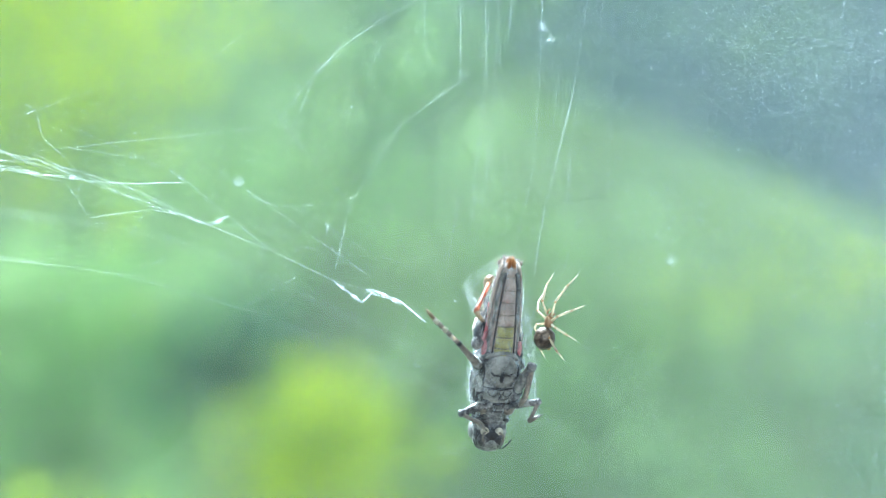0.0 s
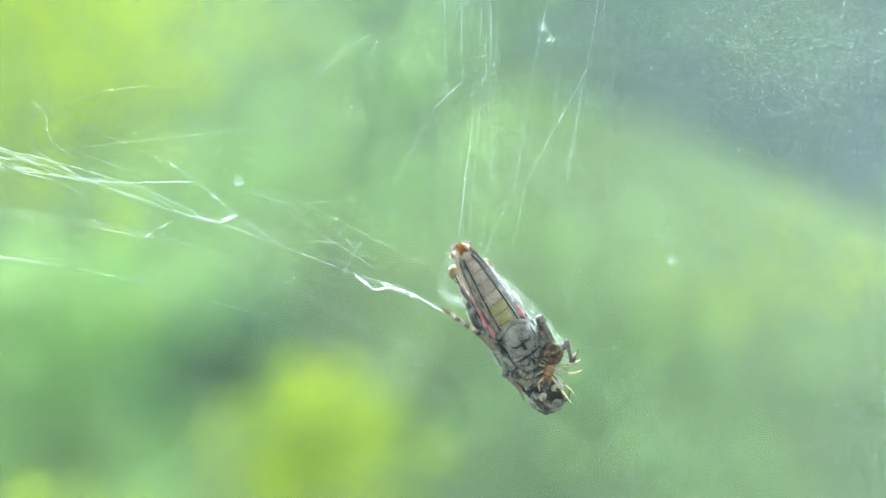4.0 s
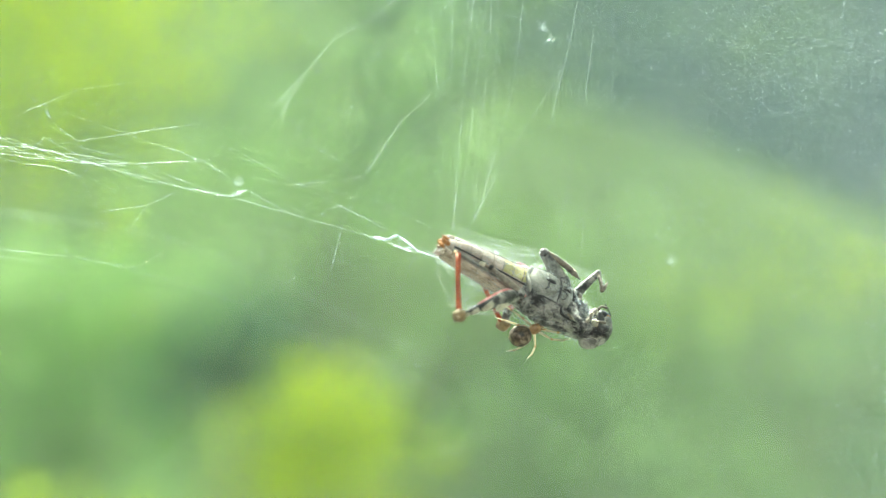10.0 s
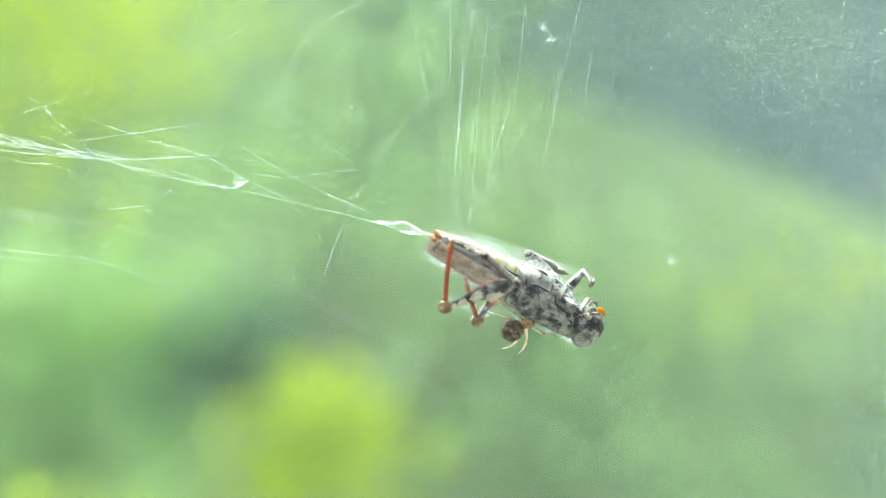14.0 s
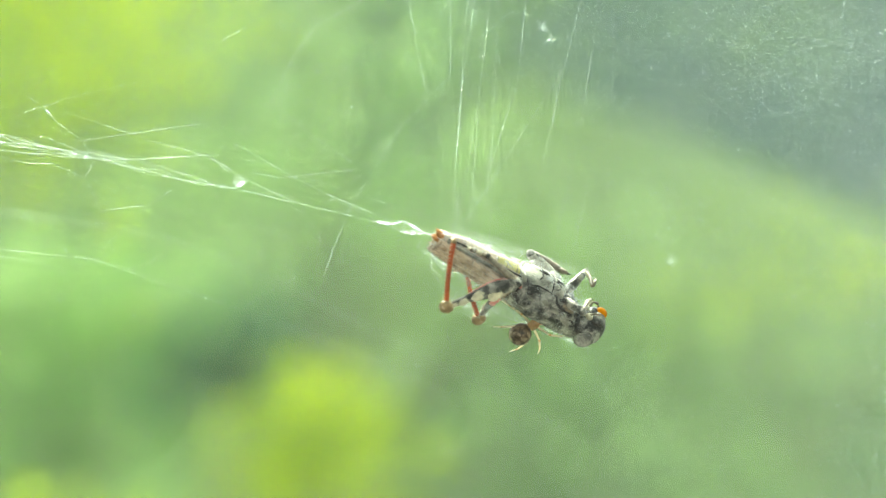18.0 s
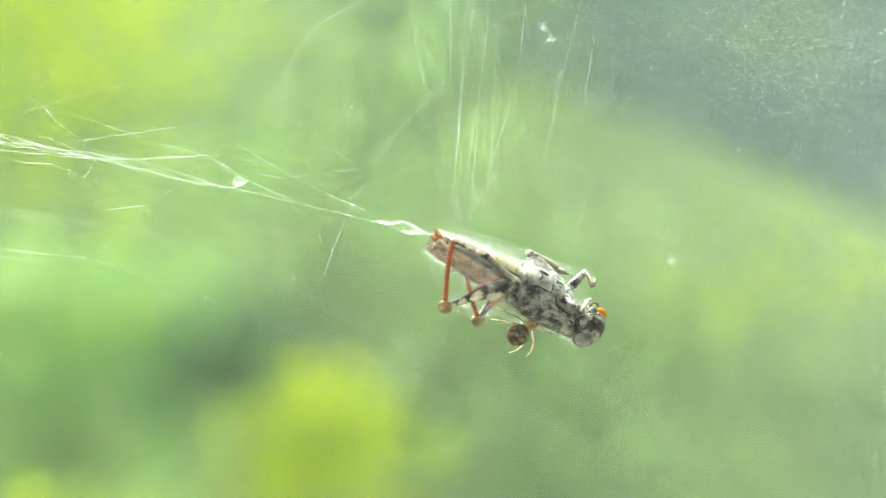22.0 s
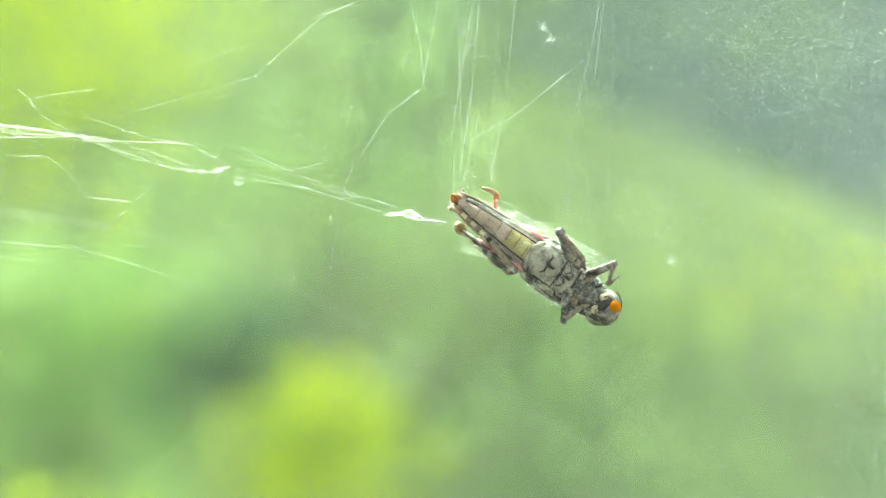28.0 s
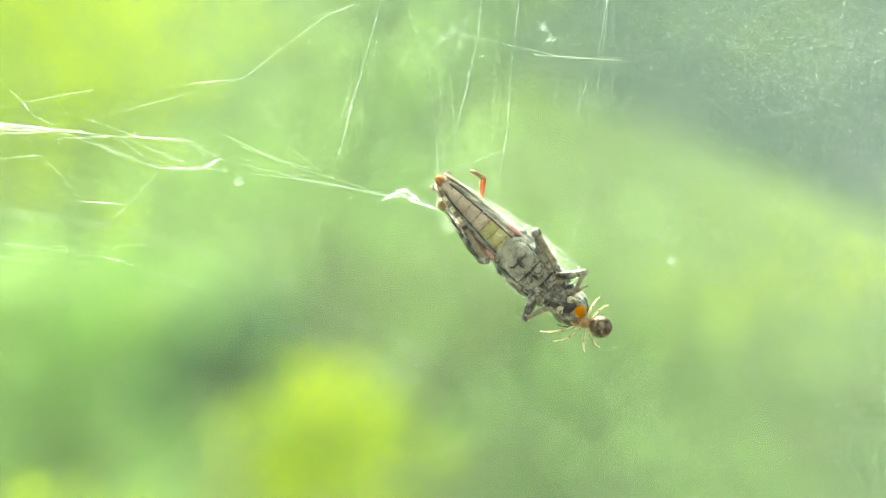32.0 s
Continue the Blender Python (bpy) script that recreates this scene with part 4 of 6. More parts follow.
strand(near, fixed(330, 430, -0.04), fixed(1030, 782, -0.04), 1.4, 0.015, 0.8, material=SOFT)
strand(near, fixed(450, 555, -0.04), fixed(800, 700, -0.04), 1.0, 0.01, 0.8, material=SOFT)

# ---------------------------------------------------------------- grasshopper
GREY_SHELL = mottled("grey_shell", [(0.4, (0.03, 0.03, 0.033)), (0.5, (0.15, 0.15, 0.147)), (0.64, (0.38, 0.375, 0.35))], 0.0018, 0.4, bump=0.5)
BELLY = mottled("belly_shell", [(0.34, (0.09, 0.093, 0.082)), (0.48, (0.22, 0.222, 0.2)), (0.7, (0.38, 0.375, 0.335))], 0.0022, 0.4, bump=0.4)
YELLOW = mottled("yellow_plate", [(0.3, (0.27, 0.255, 0.09)), (0.7, (0.43, 0.41, 0.19))], 0.002, 0.4, bump=0.15)
TAUPE = mottled("taupe_plate", [(0.3, (0.29, 0.235, 0.195)), (0.7, (0.5, 0.425, 0.37))], 0.0015, 0.45, bump=0.25)
TAN = mottled("tan_wing", [(0.3, (0.2, 0.155, 0.12)), (0.42, (0.4, 0.32, 0.24)), (0.62, (0.62, 0.53, 0.43))], 0.002, 0.5, bump=0.3, trans=0.15)
DARK_SHELL = mottled("dark_shell", [(0.4, (0.03, 0.03, 0.033)), (0.52, (0.1, 0.1, 0.1)), (0.66, (0.28, 0.275, 0.26))], 0.0016, 0.4, bump=0.4)
SEAM = mottled("dark_seam", [(0.3, (0.015, 0.016, 0.018)), (0.7, (0.05, 0.05, 0.052))], 0.001, 0.5)
RED = mottled("red_shin", [(0.3, (0.3, 0.05, 0.02)), (0.7, (0.62, 0.17, 0.07))], 0.0015, 0.4, trans=0.25)
PINK = mottled("pink_thigh", [(0.3, (0.55, 0.13, 0.14)), (0.7, (0.72, 0.45, 0.45))], 0.0015, 0.4, trans=0.2)
CREAM = mottled("cream_band", [(0.3, (0.36, 0.34, 0.25)), (0.7, (0.62, 0.59, 0.47))], 0.001, 0.45)
KNEE = mottled("brown_knee", [(0.3, (0.16, 0.11, 0.06)), (0.7, (0.36, 0.27, 0.15))], 0.001, 0.45)
ORANGE = mottled("orange_tip", [(0.3, (0.3, 0.12, 0.04)), (0.7, (0.52, 0.25, 0.09))], 0.001, 0.4, trans=0.2)
BROWN_LEG = mottled("brown_leg", [(0.3, (0.1, 0.088, 0.07)), (0.7, (0.33, 0.29, 0.235))], 0.001, 0.5)
SHELL_EYE = mottled("shell_eye", [(0.38, (0.13, 0.13, 0.125)), (0.52, (0.26, 0.258, 0.245)), (0.66, (0.4, 0.395, 0.37))], 0.0014, 0.25, bump=0.05)
EYE_MAT = mottled("eye", [(0.3, (0.03, 0.025, 0.02)), (0.7, (0.12, 0.09, 0.06))], 0.0008, 0.15, bump=0.05)


def drop_material():
    m, t, out = node_material("orange_fluid")
    b = add(t, "ShaderNodeBsdfPrincipled", Base_Color=(0.62, 0.27, 0.015, 1), Roughness=0.08, IOR=1.35)
    b.inputs["Subsurface Weight"].default_value = 0.0
    tr = add(t, "ShaderNodeBsdfTranslucent", Color=(0.8, 0.38, 0.02, 1))
    mx = add(t, "ShaderNodeMixShader", Fac=0.55)
    t.links.new(b.outputs[0], mx.inputs[1])
    t.links.new(tr.outputs[0], mx.inputs[2])
    t.links.new(mx.outputs[0], out.inputs["Surface"])
    return m


FLUID = drop_material()

hopper = tagged(new("grasshopper"), "dead mottled grey grasshopper with red shins wrapped in silk", "grasshopper")


def mm(*p):
    return Vector(p) * MM


def ring_at(x, half, top, bottom, n=18, power=1.0, side=0.0):
    out = []
    for k in range(n):
        w = 2 * math.pi * k / n
        c, s = math.cos(w), math.sin(w)
        out.append(mm(x, side + half * math.copysign(abs(c) ** power, c), (top if s > 0 else bottom) * abs(s) ** power * (1 if s > 0 else 1) * (1 if s > 0 else 1)))
    return out


def lerp(table, x):
    return track(table, x)


# half width, top, bottom along the abdomen
ABD = [(-18.0, 0.5, 0.3, -0.5), (-17.0, 1.1, 0.9, -1.0), (-14.0, 1.9, 1.9, -2.0), (-9.0, 2.5, 2.6, -2.6), (-4.0, 3.0, 3.1, -3.1), (0.0, 3.2, 3.4, -3.4)]
edges = [-17.4, -15.6, -13.4, -11.2, -9.0, -6.9, -4.9, -2.9, -0.6]
for i, (x0, x1) in enumerate(zip(edges, edges[1:])):
    rings = []
    for f in (0, 0.12, 0.5, 0.88, 1):
        x = x0 + (x1 - x0 + 0.25) * f
        h, tp, bt = lerp(ABD, x)
        g = 1.03 if 0.1 < f < 0.9 else 0.95
        rings.append(ring_at(x, h * g, tp * g, bt * g * 0.94))
    mesh_part("abdomen_segment", *loft(rings), TAUPE, hopper)
    # belly plate: a curved shield on the underside
    verts, faces = [], []
    nx, ny = 5, 7
    for a in range(nx):
        x = x0 + 0.12 + (x1 - x0 - 0.1) * a / (nx - 1)
        h, tp, bt = lerp(ABD, x)
        for b in range(ny):
            w = -1 + 2 * b / (ny - 1)
            dome = 0.16 * math.sin(math.pi * a / (nx - 1)) ** 0.5
            edge = 0.1 if b in (0, ny - 1) else 0
            verts.append(mm(x, w * h * 0.52, bt * math.sqrt(1 - (w * 0.52) ** 2) * 1.03 - dome + edge))
    for a in range(nx - 1):
        for b in range(ny - 1):
            k = a * ny + b
            faces.append((k, k + 1, k + ny + 1, k + ny))
    h, tp, bt = lerp(ABD, x1)
    # dark plate border; its brown also stands in for shading in the gap
    rim = [mm(x1 + 0.05, w * h * 0.56, bt * math.sqrt(1 - (w * 0.56) ** 2) * 1.03 - 0.06) for w in np.linspace(-1, 1, 9)]
    mesh_part("plate_seam", *tube(rim, [0.1 * MM] * 9, 5), BROWN_LEG, hopper, "thin brown seam between belly plates")
    mesh_part("belly_plate", verts, faces, YELLOW if i >= 5 else TAUPE, hopper, "olive yellow belly plate" if i >= 5 else "")
for s in (-1, 1):
    pts = []
    for x in np.linspace(-16.2, -1.2, 14):
        h, tp, bt = lerp(ABD, x)
        pts.append(mm(x, s * h * 0.62, bt * 0.8 - 0.05))
    mesh_part("side_seam", *tube(pts, [0.14 * MM] * 14, 6), SEAM, hopper, "dark seam along the belly")
    pts = [mm(p[0] * 1000, p[1] * 1000 * 1.3, p[2] * 1000 * 0.62) for p in pts]
    mesh_part("side_fold", *tube(pts, [0.42 * MM] * 14, 6), BELLY, hopper, "pale fold along the flank")
frays = []
fr = random.Random(21)
for k in range(40):
    w = fr.uniform(0.1, math.pi - 0.1)
    p = mm(-17.2, 2.1 * math.cos(w), -0.7 + 3.6 * math.sin(w))
    frays.append(tube([p, p + mm(-fr.uniform(0.3, 1.1), fr.gauss(0, 0.3), fr.gauss(0, 0.3))], [0.16 * MM, 0.05 * MM], 4))
tagged(mesh_part("wing_fringe", *merged(frays), TAUPE, hopper, "frayed beige edge of the wing tips"), kind="stuff")
tip = merged([tube([mm(-17.0, s * 0.35, z), mm(-18.0, s * 0.4, z * 1.3), mm(-18.9, s * 0.15, z * 2.0 - 0.2)], [0.55 * MM, 0.42 * MM, 0.08 * MM], 7) for s in (-1, 1) for z in (-0.45, 0.3)])
mesh_part("tail_tip", *tip, ORANGE, hopper, "orange pointed tail tip")

# folded wings over the back
for s in (-1, 1):
    rings = []
    for x in np.linspace(4.5, -17.6, 16):
        f = (4.5 - x) / 22.1
        h = (3.5 - 1.0 * f) * (1 - 0.35 * f ** 6)
        tp = (3.7 - 0.5 * f)
        lo = -0.6 - 0.2 * math.sin(3 * f)
        outer, inner = [], []
        for k in range(9):
            w = k / 8 * math.pi / 2
            outer.append(mm(x, s * h * math.cos(w) ** 0.8, lo + (tp - lo) * math.sin(w)))
            inner.append(mm(x, s * (h - 0.22) * math.cos(w) ** 0.8, lo + (tp - 0.25 - lo) * math.sin(w)))
        rings.append(outer + inner[::-1])
    mesh_part("forewing", *loft(rings), TAN, hopper, "mottled tan folded wing")
    veins = []
    for k in range(5):
        w = (k + 0.7) / 6 * math.pi / 2
        pts = []
        for x in np.linspace(3.5, -17, 12):
            f = (4.5 - x) / 22.1
            h = (3.5 - 1.0 * f) * (1 - 0.35 * f ** 6)
            tp, lo = 3.7 - 0.5 * f, -0.6 - 0.2 * math.sin(3 * f)
            pts.append(mm(x, s * (h + 0.02) * math.cos(w) ** 0.8, lo + (tp + 0.02 - lo) * math.sin(w)))
        veins.append(tube(pts, [0.09 * MM] * 12, 5))
    mesh_part("wing_vein", *merged(veins), TAUPE, hopper, "raised brown wing veins")

# thorax
THX = [(-2.6, 2.4, 2.8, -2.6), (-1.8, 3.2, 3.0, -3.4), (-1.0, 3.7, 3.2, -3.85), (0.0, 4.0, 3.4, -4.15), (2.5, 4.3, 3.4, -4.6), (6.0, 4.2, 3.3, -4.4), (9.0, 3.6, 3.2, -3.5), (11.5, 3.1, 3.1, -2.6), (13.2, 2.7, 2.8, -2.1)]
rings = [ring_at(x, *lerp(THX, x), n=24, power=0.86) for x in np.linspace(-2.6, 13.2, 26)]
mesh_part("thorax", *loft(rings), GREY_SHELL, hopper, "mottled black and grey thorax")


def plate(x0, x1, y0, y1, lift, material, name="breast_plate", label="", round_=0.5):
    """A domed rounded shield on the underside of the thorax."""
    verts, faces = [], []
    n = 9
    for a in range(n):
        for b in range(n):
            p, q = -1 + 2 * a / (n - 1), -1 + 2 * b / (n - 1)
            m_ = math.sqrt(1 - round_ * q * q / 2), math.sqrt(1 - round_ * p * p / 2)
            x = (x0 + x1) / 2 + p * m_[0] * (x1 - x0) / 2
            y = (y0 + y1) / 2 + q * m_[1] * (y1 - y0) / 2
            h, tp, bt = lerp(THX, x)
            w = min(0.98, abs(y) / h)
            z = bt * (1 - w ** 2.3) ** (0.5)
            rim = max(abs(p), abs(q))
            verts.append(mm(x, y * (1.0 + 0.02 * lift), z - lift * (1 - rim ** 4) + 0.12 * (rim > 0.95)))
    for a in range(n - 1):
        for b in range(n - 1):
            k = a * n + b
            faces.append((k, k + 1, k + n + 1, k + n))
    return mesh_part(name, verts, faces, material, hopper, label)


plate(-2.2, 4.3, -3.5, 3.5, 0.35, BELLY, label="broad pale grey breast plate", round_=1.3)
plate(4.45, 7.4, -3.3, 3.3, 0.34, BELLY, label="pale grey breast plate", round_=0.6)
plate(7.5, 8.8, -2.7, 2.7, 0.22, GREY_SHELL, round_=0.4)
plate(8.9, 11.2, -2.3, 2.3, 0.2, DARK_SHELL, label="dark grey neck plate")
rim = [mm(-2.1 + 1.3 * w * w, w * 2.9, lerp(THX, -2.1 + 1.3 * w * w)[2] * (1 - (abs(w) * 0.8) ** 2.3) ** 0.5 - 0.12) for w in np.linspace(-1, 1, 11)]
mesh_part("breast_rim", *tube(rim, [0.2 * MM] + [0.42 * MM] * 9 + [0.2 * MM], 8), BELLY, hopper, "pale rounded rim of the breast plate")


def seam(points, r=0.16):
    pts = []
    for x, y in points:
        h, tp, bt = lerp(THX, x)
        w = min(0.98, abs(y) / h)
        pts.append(mm(x, y, bt * (1 - w ** 2.3) ** 0.5 - 0.3))
    mesh_part("breast_seam", *tube(pts, [r * MM * (1.0 if 0 < i < len(pts) - 1 else 0.5) for i in range(len(pts))], 6), SEAM, hopper, "dark curved seam")


seam([(0.9, -0.1), (1.5, 0.0), (2.2, 0.1), (2.9, 0.1)], 0.42)
seam([(1.3, -1.9), (1.6, -1.3), (1.5, -0.6), (1.7, 0.1)], 0.2)
seam([(1.2, 2.0), (1.7, 1.4), (1.6, 0.7), (1.8, 0.0)], 0.22)
seam([(4.3, -3.0), (4.1, -1.5), (4.4, 0.0), (4.1, 1.5), (4.3, 3.0)], 0.13)
for s in (-1, 1):
    seam([(4.5, s * 0.6), (5.2, s * 0.5), (5.7, s * 1.1), (5.5, s * 1.8), (4.9, s * 2.2)], 0.13)
    seam([(0.2, s * 3.2), (1.4, s * 3.0), (2.9, s * 3.1), (4.2, s * 3.0)], 0.14)
seam([(4.9, 0.1), (5.6, -0.1), (6.3, 0.1)], 0.3)
seam([(5.9, -1.8), (6.3, -0.9), (6.1, 0.0)], 0.14)
seam([(7.4, -2.6), (7.5, 0), (7.4, 2.6)], 0.3)
# flank plates and the saddle over the front of the back
for s in (-1, 1):
    for x0, x1, z0, z1, m_ in ((-0.5, 2.6, -1.6, 1.6, GREY_SHELL), (2.8, 5.8, -2.0, 1.2, GREY_SHELL), (6.4, 9.0, -1.8, 0.4, DARK_SHELL), (9.2, 11.5, -1.2, 1.0, DARK_SHELL)):
        verts, faces = [], []
        n = 7
        for a in range(n):
            for b in range(n):
                p, q = -1 + 2 * a / (n - 1), -1 + 2 * b / (n - 1)
                x = (x0 + x1) / 2 + p * math.sqrt(1 - q * q * 0.3) * (x1 - x0) / 2
                z = (z0 + z1) / 2 + q * math.sqrt(1 - p * p * 0.3) * (z1 - z0) / 2
                h, tp, bt = lerp(THX, x)
                w = min(0.96, abs(z) / (tp if z > 0 else -bt))
                rim = max(abs(p), abs(q))
                verts.append(mm(x, s * (h * (1 - w ** 2.3) ** 0.5 + 0.3 * (1 - rim ** 4) - 0.1 * (rim > 0.95)), z))
        for a in range(n - 1):
            for b in range(n - 1):
                k = a * n + b
                faces.append((k, k + 1, k + n + 1, k + n))
        mesh_part("flank_plate", verts, faces, m_, hopper)


def flank_point(x, z, out=0.0):
    h, tp, bt = lerp(THX, x)
    w = min(0.96, abs(z) / (tp if z > 0 else -bt))
    return h * (1 - w ** 2.3) ** 0.5 + out


for s in (-1, 1):
    for x, z, long, high in ((8.9, -0.7, 0.95, 0.6), (10.1, -0.5, 0.6, 0.55), (6.5, -1.5, 0.9, 0.4), (4.2, -1.9, 0.7, 0.4), (1.2, -1.2, 0.7, 0.45)):
        blot = ellipsoid((0, 0, 0), mm(long, high, 0.28), 8, 14, 0.8, x)
        side = Vector((0, s, 0))
        mesh_part("flank_patch", *turned(blot, Vector((1, 0, 0.25)).normalized(), Vector((-0.25, 0, 1)).normalized(), side, mm(x, s * flank_point(x, z, 0.22), z)), BELLY, hopper, "pale lobed patch on the flank")
    collar = [mm(x, s * flank_point(x, z, 0.08), z) for x, z in ((11.2, -2.3), (11.7, -1.6), (12.0, -0.8), (12.2, 0.0), (12.2, 0.8))]
    mesh_part("collar", *tube(collar, [x * MM for x in (0.25, 0.42, 0.46, 0.42, 0.25)], 8), SEAM, hopper, "dark fold between head and thorax")
    crease = [mm(x, s * flank_point(x, z, 0.06), z) for x, z in ((5.4, -3.4), (6.0, -2.7), (6.9, -2.3), (8.0, -2.1), (9.2, -1.9))]
    mesh_part("flank_seam", *tube(crease, [x * MM for x in (0.12, 0.3, 0.26, 0.2, 0.1)], 7), SEAM, hopper, "dark crease along the flank")
    mesh_part("coxa", *ellipsoid(mm(8.6, s * 2.3, -2.7), mm(1.5, 1.2, 1.0), 9, 12, 0.3, 4), BROWN_LEG, hopper, "brown lobed root of the foreleg")
rings = []
for x in np.linspace(3.0, 13.4, 12):
    f = (x - 3.0) / 10.4
    h, tp, bt = lerp(THX, x)
    outer, inner = [], []
    for k in range(17):
        w = math.pi * (k / 16 * 1.06 - 0.03)
        e = 0.35 + 0.25 * (1 - abs(math.cos(w)))
        outer.append(mm(x, (h + e) * math.cos(w), (tp + e) * math.sin(w)))
        inner.append(mm(x, (h + 0.02) * math.cos(w), (tp + 0.02) * math.sin(w)))
    rings.append(outer + inner[::-1])
mesh_part("pronotum", *loft(rings), GREY_SHELL, hopper, "dark mottled saddle behind the head")

# head, face down and forward
rings = []
for x, h, tp, bt in ((11.8, 2.2, 2.4, -1.8), (12.6, 2.8, 2.9, -2.5), (14.0, 3.1, 3.2, -3.1), (15.6, 3.05, 3.15, -3.5), (16.8, 2.7, 2.8, -3.3), (17.6, 2.0, 2.1, -2.4), (18.1, 0.9, 1.0, -1.1)):
    rings.append(ring_at(x, h, tp, bt, 20, 0.9))
head = mesh_part("head", *loft(rings), GREY_SHELL, hopper, "rounded grey mottled head")
for s in (-1, 1):
    mesh_part("eye", *ellipsoid(mm(15.0, s * 2.35, 0.9), mm(1.9, 1.15, 2.1), 10, 16), SHELL_EYE, head, "large grey mottled oval eye")
    ant = [mm(17.0, s * 1.0, -0.6), mm(17.3, s * 1.7, -1.7), mm(16.6, s * 2.5, -2.8), mm(15.4, s * 3.1, -3.4), mm(14.6, s * 3.4, -3.6)]
    mesh_part("antenna", *tube(ant, [0.16 * MM, 0.14 * MM, 0.12 * MM, 0.11 * MM, 0.16 * MM], 5), SEAM, head, "thin dark antenna")
    mesh_part("jaw", *ellipsoid(mm(13.5, s * 1.3, -2.7), mm(0.8, 0.8, 0.6), 7, 10, 0.1, 3), CREAM, head, "pale cream mouth part")
    mesh_part("cheek", *ellipsoid(mm(15.2, s * 1.15, -2.6), mm(1.6, 1.35, 1.05), 9, 14, 0.08, 6), DARK_SHELL, head, "smooth dark grey cheek")
    palp = [mm(13.4, s * 1.2, -2.9), mm(13.6, s * 1.9, -4.0), mm(14.6, s * 1.8, -4.4)]
    mesh_part("palp", *tube(palp, [0.25 * MM, 0.22 * MM, 0.25 * MM], 6), BROWN_LEG, head)
mesh_part("lip", *ellipsoid(mm(15.7, 0, -3.3), mm(0.9, 1.5, 0.5), 7, 12, 0.1, 2), BELLY, head, "grey upper lip")
mesh_part("mouth", *ellipsoid(mm(14.2, 0, -3.2), mm(0.9, 1.3, 0.35), 7, 12, 0.1, 4), SEAM, head, "dark mouth opening")
drop = mesh_part("fluid_drop", *ellipsoid((0, 0, 0), mm(1.15, 1.1, 1.05), 10, 16), FLUID, head, "round orange drop of fluid at the mouth")
DROP_OUT, DROP_IN = mm(15.9, -1.1, -3.3), mm(15.2, -0.6, -1.6)


def limb(parent, name, pts, radii, material, label="", sides=8, flat=1.0):
    return mesh_part(name, *tube(pts, radii, sides, flat), material, parent, label)


def between(a, b, n, bow=Vector((0, 0, 0))):
    return [a.lerp(b, i / (n - 1)) + bow * 4 * (i / (n - 1)) * (1 - i / (n - 1)) for i in range(n)]


def hind_leg(hip, knee, foot, end, pink, label):
    root = mesh_part("hind_leg", *ellipsoid(hip, mm(1.3, 1.1, 1.3), 6, 10, 0.1), GREY_SHELL, hopper, label)
    prof = [1.0, 1.4, 1.62, 1.66, 1.58, 1.42, 1.22, 1.02, 0.84, 0.7, 0.6, 0.56, 0.6]
    pts = between(hip, knee, len(prof), Vector((0, 0, -0.0005)))
    limb(root, "thigh", pts, [r * MM * 1.06 for r in prof], DARK_SHELL, "dark mottled thick thigh", 14, 0.62)
    way = (knee - hip).normalized()
    out = Vector((0, math.copysign(1, hip.y), 0))
    out = (out - way * out.dot(way)).normalized()
    up = out.cross(way)
    for f, long, high, shift in ((0.3, 1.5, 1.05, 0.35), (0.56, 1.15, 1.0, -0.15), (0.77, 0.9, 0.7, 0.1), (0.9, 0.6, 0.5, 0.0)):
        i = f * (len(prof) - 1)
        r = prof[int(i)] * MM
        p = pts[int(i)].lerp(pts[int(i) + 1], i - int(i))
        blot = ellipsoid((0, 0, 0), mm(long, high, 0.3), 8, 14, 0.7, f * 9)
        mesh_part("thigh_patch", *turned(blot, way, up, out, p + out * r * 0.56 + up * r * shift), CREAM, root, "cream oval patch on the thigh")
    for side in (-1, 1):
        ridge = [p + up * side * r * MM * 0.98 for p, r in zip(pts[1:], prof[1:])]
        limb(root, "thigh_ridge", ridge, [0.16 * MM] * len(ridge), BELLY if side > 0 else GREY_SHELL, "pale ridge along the thigh", 6)
    inner = [p - out * r * MM * 0.42 for p, r in zip(pts[:9], prof[:9])]
    limb(root, "thigh_inside", inner, [r * MM * 0.94 for r in prof[:9]], pink, "pink inner side of the thigh", 10, 0.5)
    mesh_part("knee", *ellipsoid(knee, mm(1.4, 1.05, 1.25), 9, 12, 0.15, 2), KNEE, root, "brown rounded knee")
    mesh_part("knee_lobe", *ellipsoid(knee + way * 0.0006 - up * 0.0004, mm(0.6, 0.85, 0.5), 7, 10, 0.15, 5), TAN, root, "pale lobe of the knee")
    shin = between(knee, foot, 8, Vector((-0.0003, 0, 0)))
    limb(root, "shin", shin, [x * MM for x in (0.52, 0.46, 0.43, 0.42, 0.42, 0.44, 0.47, 0.5)], RED, "orange-red spiny shin")
    back = Vector((-1, 0, 0))
    along = (foot - knee).normalized()
    back = (back - along * back.dot(along)).normalized()
    wide = along.cross(back)
    sp = []
    for k in range(14):
        p = shin[0].lerp(shin[-1], 0.14 + 0.062 * k)
        for s in (-1, 1):
            sp.append(tube([p, p + (back * 0.85 + wide * s * 0.5 + along * 0.35) * MM], [0.13 * MM, 0.03 * MM], 4))
    mesh_part("shin_spines", *merged(sp), CREAM, root, "row of pale spines")
    toe = [foot, foot.lerp(end, 0.5) + mm(0, 0, -0.2), end]
    limb(root, "foot", toe, [0.5 * MM, 0.46 * MM, 0.28 * MM], KNEE, "brown jointed foot", 7)
    limb(root, "claw", [end, end + mm(-0.4, 0.3, -0.3)], [0.17 * MM, 0.03 * MM], SEAM, "", 5)
    return root


